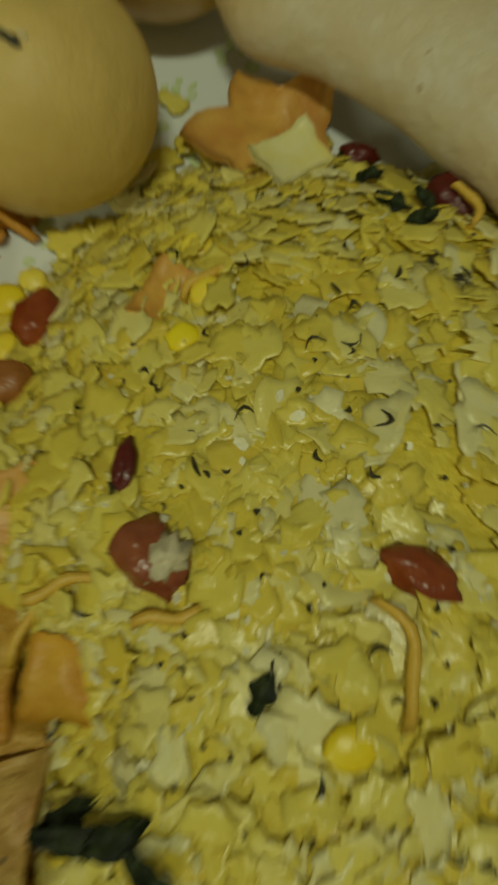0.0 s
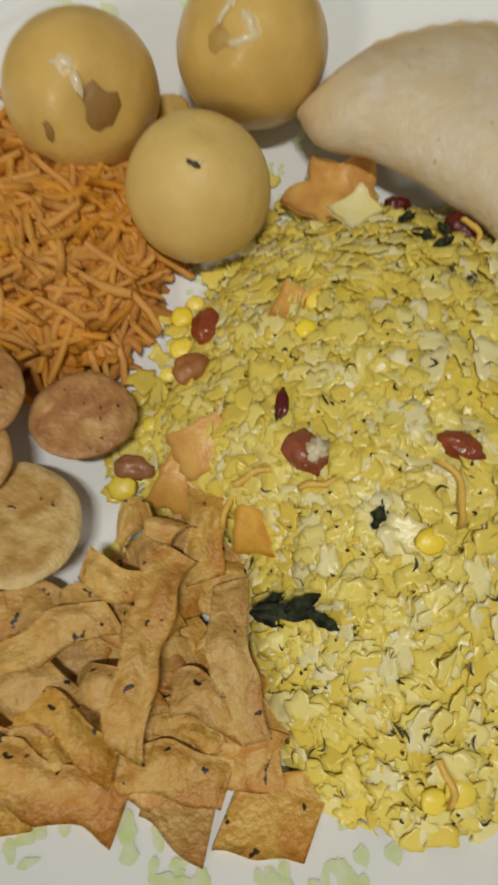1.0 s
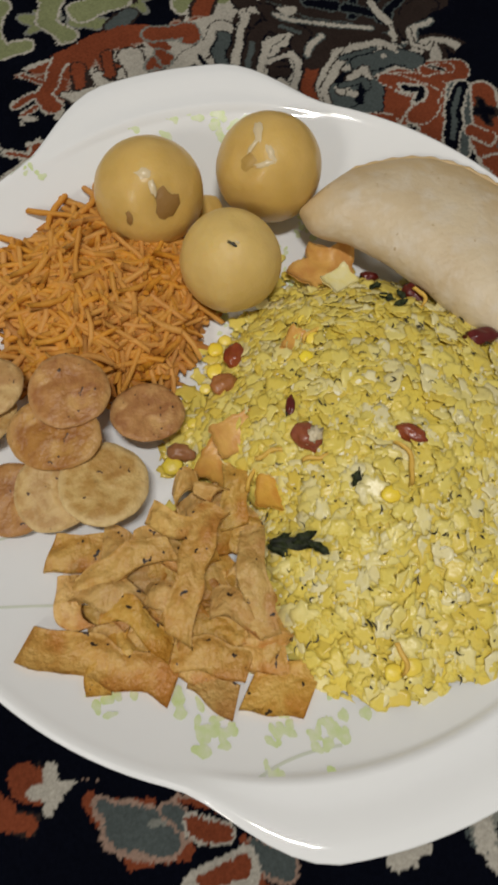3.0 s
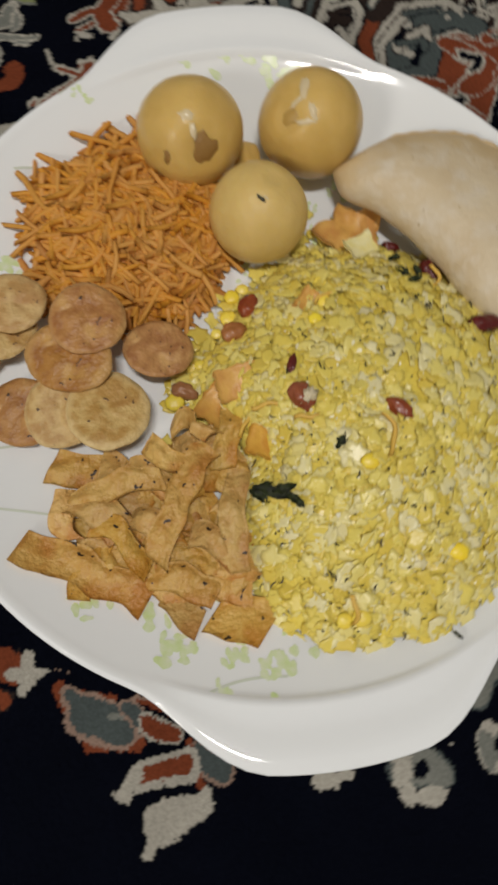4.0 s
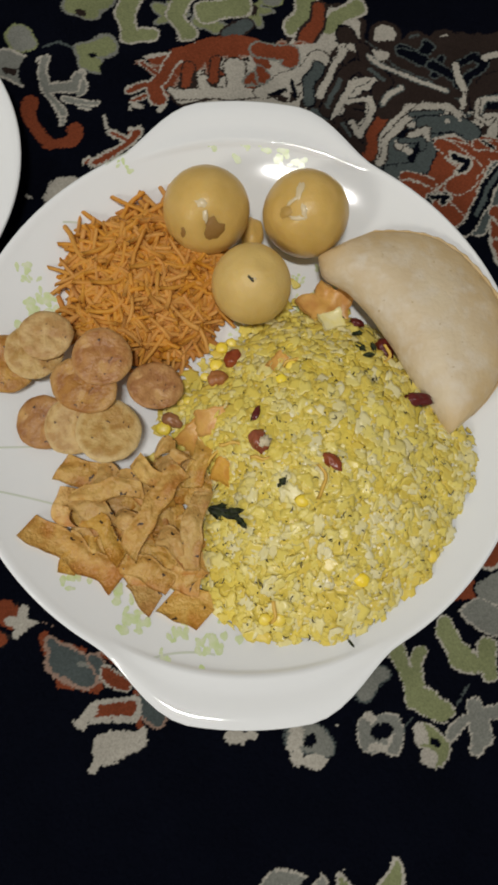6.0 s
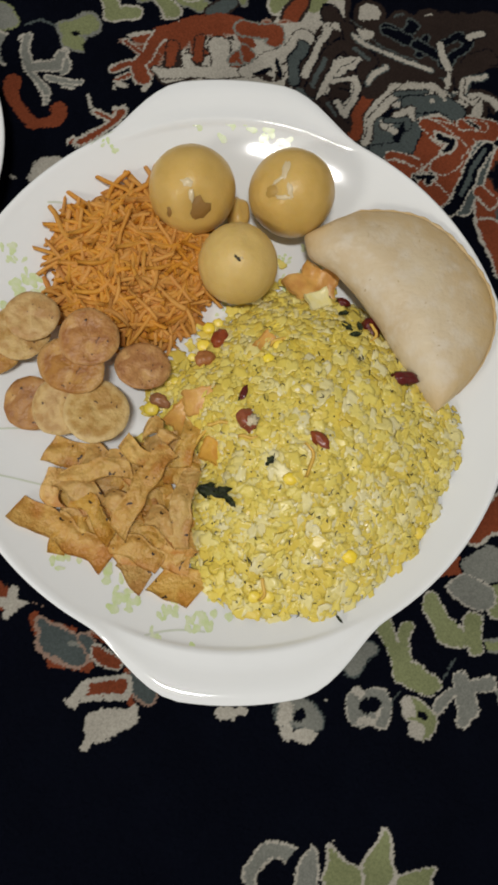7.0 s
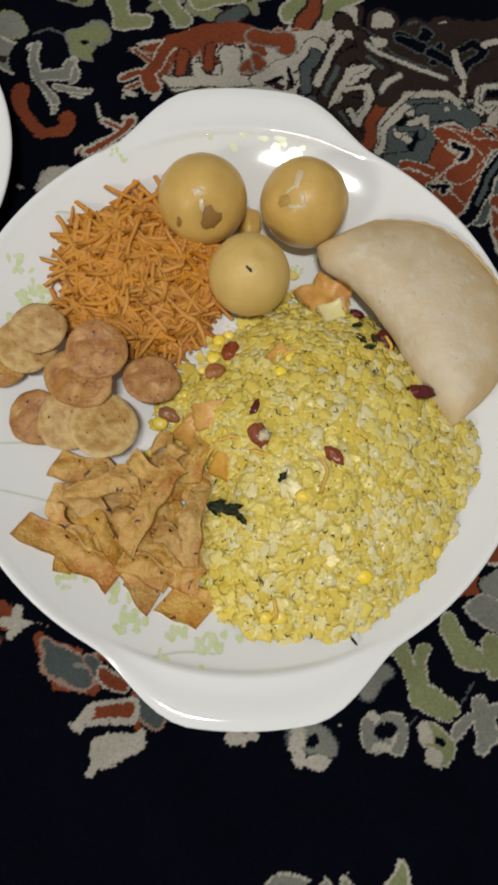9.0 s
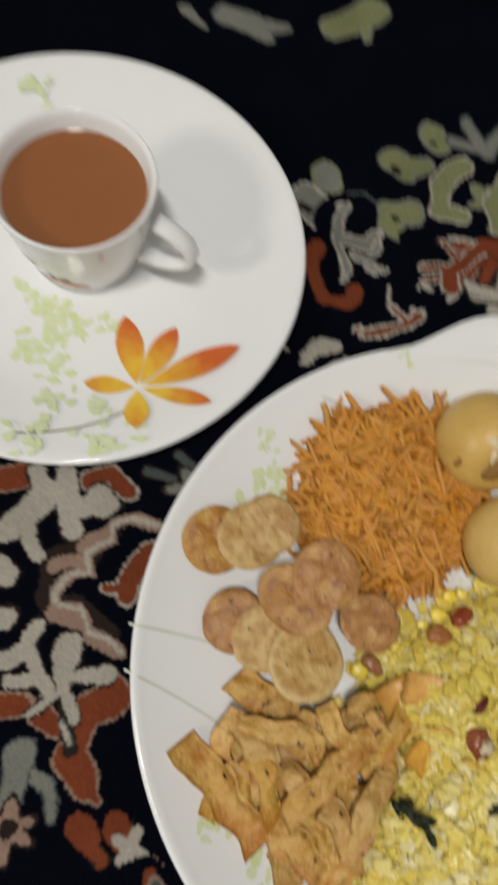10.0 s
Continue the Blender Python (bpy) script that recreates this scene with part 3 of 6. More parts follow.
# north: dark scrolls over cream, rust curls
lay(both(trail(5.2, -7, 275, 14, 293, 24, 307), trail(3.5, 41, 318, 62, 318)), "cream", "umber", 0.0008)
lay(both(trail(4.6, -13, 305, 5, 308, 5, 301), trail(2.9, -11, 291, -8, 286)), "rust", "grey", 0.0013)
lay(both(trail(1.4, -1, 275, 6, 280), trail(1.4, 10, 286, 13, 276)), "navy", None, 0.0000)
lay(trail(3.2, 22, 275, 20, 290, 23, 301), "slate", "navy", 0.0010)
lay(both(trail(3.8, 32, 272, 37, 290, 45, 307, 58, 309, 66, 299, 61, 288), trail(4.9, 48, 320, 54, 305)), "umber", "navy", 0.0008)
lay(both(trail(1.4, 32, 275, 38, 294), trail(1.4, 53, 308, 64, 300)), "slate", None, 0.0000)
lay(trail(2.3, 36, 314, 30, 293, 28, 281), "cream", "navy", 0.0005)
lay(both(trail(2.3, 38, 271, 43, 284, 45, 294, 54, 298), trail(2.0, 45, 280, 56, 285, 59, 279, 58, 266, 55, 260, 51, 264)), "cream", "navy", 0.0005)
lay(trail(2.0, 45, 276, 50, 272), "umber", None, 0.0000)
lay(trail(3.5, 41, 267, 46, 259, 57, 250), "umber", "navy", 0.0008)
lay(trail(1.2, 43, 265, 48, 258), "slate", None, 0.0000)
lay(trail(3.2, 61, 247, 63, 261, 67, 275), "rust", "umber", 0.0009)
lay(trail(3.5, 67, 277, 76, 295, 96, 302, 109, 301), "umber", None, 0.0000)
lay(both(trail(1.4, 52, 315, 71, 308, 88, 303, 103, 302), trail(1.7, 75, 298, 65, 284)), "cream", "slate", 0.0008)
# north-east: grey-green palmette with cream hooks, rust ground with dark holes
lay(both(trail(4.9, 76, 239, 94, 245, 97, 260), trail(5.8, 93, 276, 112, 280, 122, 276)), "slate", "navy", 0.0009)
lay(both(trail(5.8, 106, 262, 125, 253), trail(2.0, 84, 237, 103, 237), trail(5.5, 108, 222, 118, 216), trail(3.8, 127, 268, 137, 270), trail(5.2, 116, 238, 123, 244)), "rust", "cream", 0.0008)
lay(both(trail(2.3, 68, 244, 72, 259, 79, 275, 90, 289, 104, 291, 112, 286), trail(2.0, 81, 257, 86, 268, 94, 273, 95, 266)), "cream", "umber", 0.0008)
lay(both(trail(2.0, 82, 262, 91, 265, 92, 258), trail(1.4, 82, 280, 101, 287)), "slate", "navy", 0.0008)
lay(both(trail(1.2, 106, 280, 107, 279), trail(1.2, 112, 284, 114, 282)), "cream", None, 0.0000)
lay(trail(2.0, 111, 257, 121, 257, 117, 249), "navy", "cream", 0.0015)
lay(trail(1.7, 103, 228, 112, 230, 109, 225), "navy", "cream", 0.0009)
lay(trail(3.8, 143, 257, 136, 243, 130, 224, 124, 210), "navy", "cream", 0.0011)
lay(trail(1.4, 142, 255, 135, 239, 130, 222), "slate", None, 0.0000)
lay(trail(3.5, 140, 225, 147, 221), "rust", "cream", 0.0009)
lay(trail(1.4, 130, 271, 134, 268), "navy", "cream", 0.0008)
lay(both(trail(2.9, 72, 322, 86, 321), trail(2.6, 92, 319, 105, 313)), "navy", "slate", 0.0008)
lay(both(trail(2.6, 107, 321, 113, 306), trail(2.6, 124, 330, 131, 334)), "cream", "navy", 0.0009)
lay(trail(4.3, 120, 304, 133, 313), "umber", None, 0.0000)
lay(trail(1.2, 123, 299, 123, 289, 130, 284, 134, 288), "cream", "umber", 0.0007)

stroke(-0.276, 0.334, -0.262, 0.330, 0.0045, "grey", None, taper=0.7)
lay(both(stroke(-0.256, 0.344, -0.240, 0.348, 0.0065, None), stroke(-0.240, 0.348, -0.228, 0.344, 0.0060, None, taper=0.4), stroke(-0.232, 0.352, -0.222, 0.358, 0.0045, None, taper=0.4)), "grey", "slate", 0.001)
lay(both(stroke(-0.199, 0.374, -0.185, 0.400, 0.0080, None), stroke(-0.193, 0.388, -0.199, 0.368, 0.0045, None, taper=0.7), stroke(-0.189, 0.392, -0.179, 0.378, 0.0042, None, taper=0.7)), "olive", "grey", 0.0012)

# west: antlered cream palmettes between rust leaves, a rose scroll between them
lay(both(trail(5.7, -203.0, 51.0, -196.0, 59.0)), "rust", "rose", 0.0011)
lay(both(trail(3.8, -169.0, 71.0, -164.0, 79.0, -153.0, 77.0)), "rust", "cream", 0.0011)
lay(both(trail(2.2, -149.0, 89.0, -138.0, 91.0), trail(2.0, -141.0, 105.0, -133.0, 100.0)), "slate", "umber", 0.0008)
lay(both(trail(6.7, -162.0, 34.0, -145.0, 53.0), trail(7.2, -155.0, 18.0, -126.0, 18.0), trail(2.7, -165.0, 29.0, -154.0, 13.0)), "umber", None, 0.0000)
lay(both(trail(3.8, -161.0, 30.0, -153.0, 38.0), trail(4.8, -149.0, 14.0, -140.0, 17.0), trail(4.2, -156.0, 46.0, -149.0, 54.0), trail(2.8, -134.0, 13.0, -119.0, 13.0)), "rose", None, 0.0000)
lay(both(trail(3.7, -145.0, 38.0, -140.0, 57.0, -136.0, 63.0), trail(2.5, -151.0, 26.0, -141.0, 29.0, -128.0, 27.0, -122.0, 28.0)), "navy", None, 0.0000)
lay(both(trail(1.1, -133.0, 69.0, -144.0, 67.0, -149.0, 60.0, -146.0, 52.0, -153.0, 44.0, -147.0, 36.0, -156.0, 23.0, -152.0, 18.0, -142.0, 21.0, -135.0, 15.0, -123.0, 17.0, -116.0, 14.0)), "cream", "rose", 0.0013)
lay(both(trail(4.9, -129.0, 51.0, -128.0, 37.0), trail(2.9, -130.0, 60.0, -130.0, 44.0), trail(2.0, -128.0, 38.0, -137.0, 33.0)), "rust", "cream", 0.0009)
lay(both(trail(3.1, -194.0, 63.0, -186.0, 58.0, -175.0, 58.0), trail(5.1, -181.0, 69.0, -173.0, 57.0), trail(5.1, -172.0, 58.0, -165.0, 49.0), trail(4.1, -170.0, 56.0, -162.0, 63.0), trail(6.0, -160.0, 67.0, -157.0, 66.0), trail(6.0, -183.0, 55.0, -185.0, 41.0, -191.0, 32.0), trail(3.6, -183.0, 41.0, -171.0, 32.0), trail(4.8, -181.0, 18.0, -176.0, 17.0), trail(4.2, -169.0, 1.0, -167.0, 2.0)), "cream", "umber", 0.0011)
lay(both(trail(6.0, -109.0, -1.0, -115.0, -15.0), trail(6.0, -114.0, -17.0, -112.0, -31.0), trail(6.5, -112.0, -32.0, -102.0, -37.0), trail(2.0, -101.0, -36.0, -94.0, -39.0), trail(3.8, -132.0, -24.0, -124.0, -25.0), trail(4.7, -148.0, -29.0, -142.0, -24.0)), "rust", "rose", 0.0011)
lay(both(trail(3.6, -125.0, -17.0, -113.0, -30.0)), "umber", None, 0.0000)
lay(both(trail(3.6, -153.0, 5.0, -152.0, -5.0, -158.0, -14.0), trail(3.8, -152.0, -5.0, -134.0, -15.0), trail(2.7, -142.0, -13.0, -151.0, -19.0), trail(1.8, -134.0, -14.0, -136.0, -25.0)), "cream", "umber", 0.0009)
lay(both(trail(5.4, -137.0, 6.0, -135.0, 2.0), trail(3.4, -135.0, 2.0, -128.0, -12.0, -119.0, -17.0), trail(2.7, -129.0, -4.0, -119.0, -0.0), trail(4.0, -118.0, 1.0, -116.0, 3.0)), "cream", "umber", 0.0009)
lay(both(trail(1.1, -123.0, -22.0, -115.0, -28.0)), "cream", "slate", 0.0009)
lay(both(trail(3.1, -122.0, -45.0, -114.0, -46.0), trail(1.8, -114.0, -46.0, -105.0, -52.0)), "grey", "slate", 0.0009)
lay(both(trail(4.2, -82.0, -45.0, -77.0, -45.0), trail(2.9, -87.0, -56.0, -78.0, -58.0)), "rust", "umber", 0.0007)
leaf(-0.128, -0.034, 262, 0.030, 0.0062, "grey", "slate", 0.001, 0.35)
blossom(-0.118, -0.066, 0.0115, "rose", "umber", 6, 0, "umber")
leaf(-0.086, -0.040, 312, 0.017, 0.006, "rust", None, bend=0.1)
leaf(-0.098, -0.048, 318, 0.022, 0.0055, "rust", None, bend=0.2)
blossom(-0.072, -0.048, 0.0085, "cream", None, 4, 0, None)
leaf(-0.095, 0.190, 280, 0.026, 0.007, "rose", "cream", 0.002)
blossom(-0.128, 0.092, 0.011, "grey", "umber", 5, 0, "umber")
leaf(-0.120, 0.120, 300, 0.024, 0.007, "rust", "umber", 0.002)

# south: petals, cream leaf and olive sprays on the plain dark ground
leaf(-0.060, -0.048, 305, 0.032, 0.0070, "slate", "rose", 0.0018, 0.35)
leaf(-0.038, -0.060, 345, 0.022, 0.0058, "slate", "rose", 0.0016, 0.1)
leaf(-0.030, -0.056, 310, 0.026, 0.0065, "rust", "rose", 0.0018, 0.1)
leaf(-0.034, -0.086, 22, 0.030, 0.0055, "rust", "cream", 0.0024, 0.2)
leaf(-0.008, -0.064, 290, 0.024, 0.0065, "slate", "rose", 0.002)
lay(both(stroke(-0.022, -0.098, -0.004, -0.094, 0.0062, None), stroke(-0.006, -0.092, -0.001, -0.083, 0.0040, None, taper=0.6), stroke(-0.022, -0.098, -0.030, -0.108, 0.0040, None, taper=0.8)), "cream", None)
blossom(0.040, -0.082, 0.0095, "cream", None, 4, 10, None)
blossom(0.079, -0.078, 0.0125, "grey", "cream", 4, 30, "navy")
blossom(0.077, -0.090, 0.0085, "cream", None, 4, 10, None)
leaf(0.094, -0.056, 50, 0.024, 0.0068, "grey", None)
blossom(0.109, -0.067, 0.0130, "grey", None, 4, 20, None)
blossom(0.106, -0.075, 0.0060, "cream", None, 4, 0, None)
blossom(0.100, -0.066, 0.0050, "cream", None, 4, 0, None)
blossom(0.110, -0.066, 0.0046, "navy", None, 4, 0, None)
blossom(0.138, -0.072, 0.0115, "olive", None, 4, 60, None)
blossom(0.134, -0.078, 0.0055, "cream", None, 4, 0, None)
blossom(0.130, -0.070, 0.0045, "cream", None, 4, 0, None)
blossom(0.139, -0.071, 0.0032, "navy", None, 4, 0, None)
lay(both(stroke(0.117, -0.031, 0.121, -0.043, 0.0036, None), stroke(0.129, -0.030, 0.127, -0.045, 0.0040, None), stroke(0.122, -0.049, 0.145, -0.056, 0.0050, None, taper=0.35)), "olive", "grey", 0.0012)
lay(both(stroke(0.142, -0.012, 0.141, -0.024, 0.0040, None), stroke(0.141, -0.024, 0.158, -0.030, 0.0044, None), stroke(0.160, -0.030, 0.166, -0.041, 0.0044, None, taper=0.3), stroke(0.160, -0.026, 0.163, -0.017, 0.0024, None, taper=0.6), stroke(0.166, -0.031, 0.180, -0.029, 0.0030, None)), "olive", "grey", 0.0012)
lay(both(stroke(0.154, -0.003, 0.172, -0.002, 0.0050, None), stroke(0.168, -0.006, 0.172, -0.014, 0.0036, None)), "olive", "cream", 0.0012)
lay(both(curl(0.163, -0.062, 20, 0.0080, 150, 0.0042, None, taper=0.1), stroke(0.155, -0.060, 0.147, -0.068, 0.0024, None), stroke(0.163, -0.058, 0.164, -0.074, 0.0040, None, taper=0.3), stroke(0.168, -0.056, 0.180, -0.054, 0.0030, None)), "grey", "cream", 0.0008)
stroke(0.150, -0.050, 0.160, -0.040, 0.0009, "grey", None)
lay(stroke(0.140, -0.004, 0.150, 0.006, 0.0055, None), "rust", None)
lay(both(stroke(0.156, 0.006, 0.166, 0.014, 0.0060, None), stroke(0.164, 0.006, 0.178, 0.010, 0.0060, None)), "grey", "navy", 0.0015)
stroke(0.158, 0.026, 0.176, 0.050, 0.0060, "rust", "cream", 0.0016)
blossom(0.182, 0.026, 0.0090, "grey", "cream", 5, 0, "navy")
curl(0.076, -0.152, 60, 0.012, 170, 0.0035, "grey", "cream", 0.0012)
leaf(0.090, -0.160, 85, 0.024, 0.005, "grey", "cream", 0.0012)
leaf(0.118, -0.165, 110, 0.034, 0.008, "olive", "cream", 0.0016, 0.2, 2)
leaf(0.124, -0.165, 88, 0.040, 0.007, "olive", "cream", 0.0016, 0.0, 2)
leaf(0.132, -0.165, 66, 0.034, 0.008, "olive", "cream", 0.0016, -0.2, 2)
blossom(0.122, -0.168, 0.010, "rose", "olive", 5, 0, "navy")
# south: petals and a cream leaf, blossoms and olive sprays over the dark ground
lay(both(trail(15.4, -58.0, -62.0, -7.0, -82.0), trail(12.2, -28.0, -100.0, 2.0, -94.0), trail(14.6, 44.0, -87.0, 84.0, -83.0), trail(12.2, 103.0, -52.0, 110.0, -73.0), trail(18.3, 119.0, -29.0, 137.0, -67.0), trail(14.6, 146.0, -13.0, 163.0, -63.0)), "navy", None, 0.0000)
lay(both(trail(3.4, -59.0, -54.0, -53.0, -61.0), trail(1.6, -56.0, -54.0, -39.0, -55.0), trail(3.1, -45.0, -71.0, -29.0, -71.0)), "rust", None, 0.0000)
lay(both(trail(6.3, -49.0, -61.0, -37.0, -66.0), trail(2.6, -55.0, -56.0, -49.0, -61.0)), "slate", "rose", 0.0016)
lay(both(trail(1.3, -41.0, -64.0, -30.0, -61.0)), "grey", None, 0.0000)
lay(both(trail(3.4, -34.0, -60.0, -29.0, -64.0)), "slate", "rose", 0.0012)
lay(both(trail(2.9, -27.0, -64.0, -17.0, -68.0)), "rust", "cream", 0.0011)
lay(both(trail(3.3, -7.0, -75.0, 3.0, -81.0)), "slate", "rose", 0.0013)
lay(both(trail(1.5, -11.0, -71.0, -5.0, -87.0)), "rust", None, 0.0000)
lay(both(trail(2.6, -26.0, -83.0, -11.0, -78.0)), "rust", "cream", 0.0025)
lay(both(trail(2.2, -32.0, -89.0, -28.0, -83.0)), "cream", None, 0.0000)
lay(both(trail(6.2, -20.0, -98.0, -8.0, -93.0), trail(2.2, -22.0, -102.0, -23.0, -108.0), trail(2.2, -5.0, -90.0, -5.0, -86.0)), "cream", None, 0.0000)
lay(both(trail(2.8, 38.0, -84.0, 43.0, -83.0), trail(2.0, 47.0, -81.0, 50.0, -81.0)), "cream", None, 0.0000)
lay(both(trail(6.3, 76.0, -76.0, 81.0, -77.0), trail(4.4, 69.0, -77.0, 71.0, -79.0), trail(4.1, 84.0, -77.0, 84.0, -81.0)), "grey", "slate", 0.0009)
lay(both(trail(3.6, 69.0, -77.0, 70.0, -80.0), trail(3.4, 73.0, -85.0, 74.0, -87.0), trail(3.7, 80.0, -87.0, 83.0, -88.0)), "cream", None, 0.0000)
lay(both(trail(2.3, 76.0, -78.0, 78.0, -77.0)), "navy", None, 0.0000)
lay(both(trail(5.1, 110.0, -67.0, 114.0, -65.0), trail(2.6, 119.0, -68.0, 118.0, -76.0), trail(5.4, 105.0, -68.0, 109.0, -74.0)), "grey", "cream", 0.0009)
lay(both(trail(2.9, 104.0, -63.0, 106.0, -64.0), trail(2.5, 110.0, -76.0, 113.0, -76.0)), "cream", None, 0.0000)
lay(both(trail(3.1, 110.0, -69.0, 113.0, -68.0)), "navy", None, 0.0000)
lay(both(trail(5.9, 135.0, -68.0, 140.0, -71.0), trail(3.6, 142.0, -74.0, 139.0, -77.0)), "olive", "cream", 0.0009)
lay(both(trail(3.6, 131.0, -66.0, 132.0, -68.0), trail(3.7, 134.0, -76.0, 136.0, -77.0)), "cream", None, 0.0000)
lay(both(trail(2.1, 138.0, -69.0, 139.0, -69.0)), "navy", None, 0.0000)
lay(both(trail(0.5, 126.0, -60.0, 122.0, -68.0), trail(0.5, 152.0, -40.0, 146.0, -49.0)), "slate", None, 0.0000)
lay(both(trail(4.4, 115.0, -32.0, 123.0, -43.0, 126.0, -50.0), trail(5.1, 126.0, -50.0, 140.0, -54.0), trail(2.9, 127.0, -30.0, 125.0, -41.0), trail(2.2, 140.0, -54.0, 144.0, -55.0)), "olive", "cream", 0.0007)
lay(both(trail(5.1, 137.0, -15.0, 144.0, -26.0, 152.0, -28.0), trail(4.1, 160.0, -19.0, 161.0, -34.0), trail(3.4, 152.0, -28.0, 161.0, -27.0)), "olive", "cream", 0.0009)
lay(both(trail(5.9, 152.0, -4.0, 164.0, -7.0)), "grey", "cream", 0.0009)
lay(both(trail(4.1, 156.0, -49.0, 161.0, -63.0), trail(2.4, 160.0, -63.0, 159.0, -69.0), trail(2.6, 146.0, -64.0, 153.0, -58.0), trail(2.8, 162.0, -52.0, 172.0, -49.0)), "grey", "cream", 0.0009)
lay(both(trail(4.4, 100.0, -51.0, 106.0, -43.0)), "grey", "slate", 0.0009)

# knots as a fine uneven sheet
px, py = gx, gy
rs = np.random.RandomState(9)
inner = np.zeros_like(px)
inner[1:-1, 1:-1] = 1
px = px + inner * rs.uniform(-0.32, 0.32, px.shape) * KNOT
py = py + inner * rs.uniform(-0.32, 0.32, px.shape) * KNOT
pz = inner * rs.normal(0, 0.00016, px.shape) - 0.0004
idx = np.arange((nx + 1) * (ny + 1)).reshape(nx + 1, ny + 1)
quads = np.stack([idx[:-1, :-1], idx[1:, :-1], idx[1:, 1:], idx[:-1, 1:]], -1).reshape(-1, 4)
me = bpy.data.meshes.new("carpet")
me.vertices.add(px.size)
me.vertices.foreach_set("co", np.stack([px, py, pz], -1).ravel())
me.loops.add(quads.size)
me.loops.foreach_set("vertex_index", quads.ravel().astype(np.int32))
me.polygons.add(len(quads))
me.polygons.foreach_set("loop_start", np.arange(0, quads.size, 4, dtype=np.int32))
me.materials.append(M["wool"])
me.update(calc_edges=True)
dye = me.attributes.new("dye", "FLOAT_COLOR", "POINT")
dye.data.foreach_set("color", np.array([(*WOOL[w], 1.0) for w in DYES])[paint.ravel()].ravel())
carpet = tagged(new("carpet", me), "dark navy carpet woven with rust and cream floral scrolls", "carpet", kind="structure")
# the plain rest of the carpet round the woven field, with its thickness
bm = bmesh.new()
outer = [(-1.2, -1.3), (1.2, -1.3), (1.2, 1.5), (-1.2, 1.5)]
innr = [(CX0, CY0), (CX1, CY0), (CX1, CY1), (CX0, CY1)]
vo = [bm.verts.new((x, y, -0.0004)) for x, y in outer]
vi = [bm.verts.new((x, y, -0.0004)) for x, y in innr]
vb = [bm.verts.new((x, y, -0.012)) for x, y in outer]
for i in range(4):
    j = (i + 1) % 4
    bm.faces.new((vo[i], vo[j], vi[j], vi[i]))
    bm.faces.new((vb[i], vb[j], vo[j], vo[i]))
me = bpy.data.meshes.new("pile")
bm.to_mesh(me)
bm.free()
me.materials.append(M["navy"])
new("pile", me).parent = carpet


# ---- the dinner plate with two ears ----
R = 0.1450
BOWL = 0.965


def rim_radius(a):
    """Outline of the plate; a is the angle from the ear axis."""
    d = abs(math.degrees(math.atan2(math.sin(a), math.cos(a))))
    d = min(d, 180 - d)
    return R + 0.0183 * smooth01(29.5, 9.5, d)


def plate_z(s):
    """Height of the upper side over the fraction s of the radius: a bowl, then a flatter flange with a rolled lip."""
    bowl = 0.0050 + 0.0208 * max(0.0, (min(s, BOWL) - 0.60) / 0.40) ** 1.7
    v = max(0.0, s - BOWL) / (1 - BOWL)
    return bowl + 0.0036 * (v - 0.4 * v * v) - 0.0010 * smooth01(0.990, 1.0, s)


def plate_reach(s, a):
    """Distance from the middle; the ears widen the flange alone."""
    edge = R * BOWL
    return R * s if s <= BOWL else edge + (rim_radius(a) - edge) * (s - BOWL) / (1 - BOWL)


def plate_point(s, a, lift=0.0):
    rr = plate_reach(s, a)
    ear = (rim_radius(a) - R) / 0.0183
    fold = ear * (0.0020 * math.exp(-((s - BOWL) / 0.0055) ** 2) + 0.0025 * smooth01(BOWL, 1.0, s))
    return Vector((-math.sin(a) * rr, math.cos(a) * rr, plate_z(s) + fold + lift))


def surface_z(x, y):
    """Height of the plate under a point of the room."""
    dx, dy = x - PLATE.x, y - PLATE.y
    rr, edge = math.hypot(dx, dy), R * BOWL
    if rr <= edge:
        return plate_z(rr / R)
    a = math.atan2(-dx, dy) - radians(TURN)
    return plate_z(min(1.0, BOWL + (1 - BOWL) * (rr - edge) / (rim_radius(a) - edge)))


plate = thing("serving_plate", "white eared porcelain plate with green leaf print, full of snacks", "plate", PLATE)
plate.rotation_euler.z = radians(TURN)
N = 144
top = [0.0, 0.2, 0.4, 0.55, 0.6, 0.64, 0.68, 0.72, 0.76, 0.79, 0.82, 0.85, 0.875, 0.90, 0.915, 0.93, 0.945, 0.956, 0.963, 0.968, 0.974, 0.980, 0.986, 0.991, 0.994, 0.997, 0.999]
verts = []
for s in top:
    verts += [plate_point(max(s, 0.002), 2 * math.pi * k / N) for k in range(N)]
for s, z in ((1.0, 0.0238), (0.999, 0.0224), (0.993, 0.0212), (0.965, 0.0180), (0.92, 0.0142), (0.84, 0.0080), (0.74, 0.0035), (0.66, 0.0006), (0.64, 0.0002), (0.62, 0.0006), (0.60, 0.0018), (0.002, 0.0018)):
    for k in range(N):
        p = plate_point(s, 2 * math.pi * k / N)
        verts.append(Vector((p.x, p.y, z + p.z - plate_z(s) if s > BOWL else z)))
mesh_ob("plate_body", verts, grid_faces(len(top) + 12, N, True), M["porcelain"], plate)


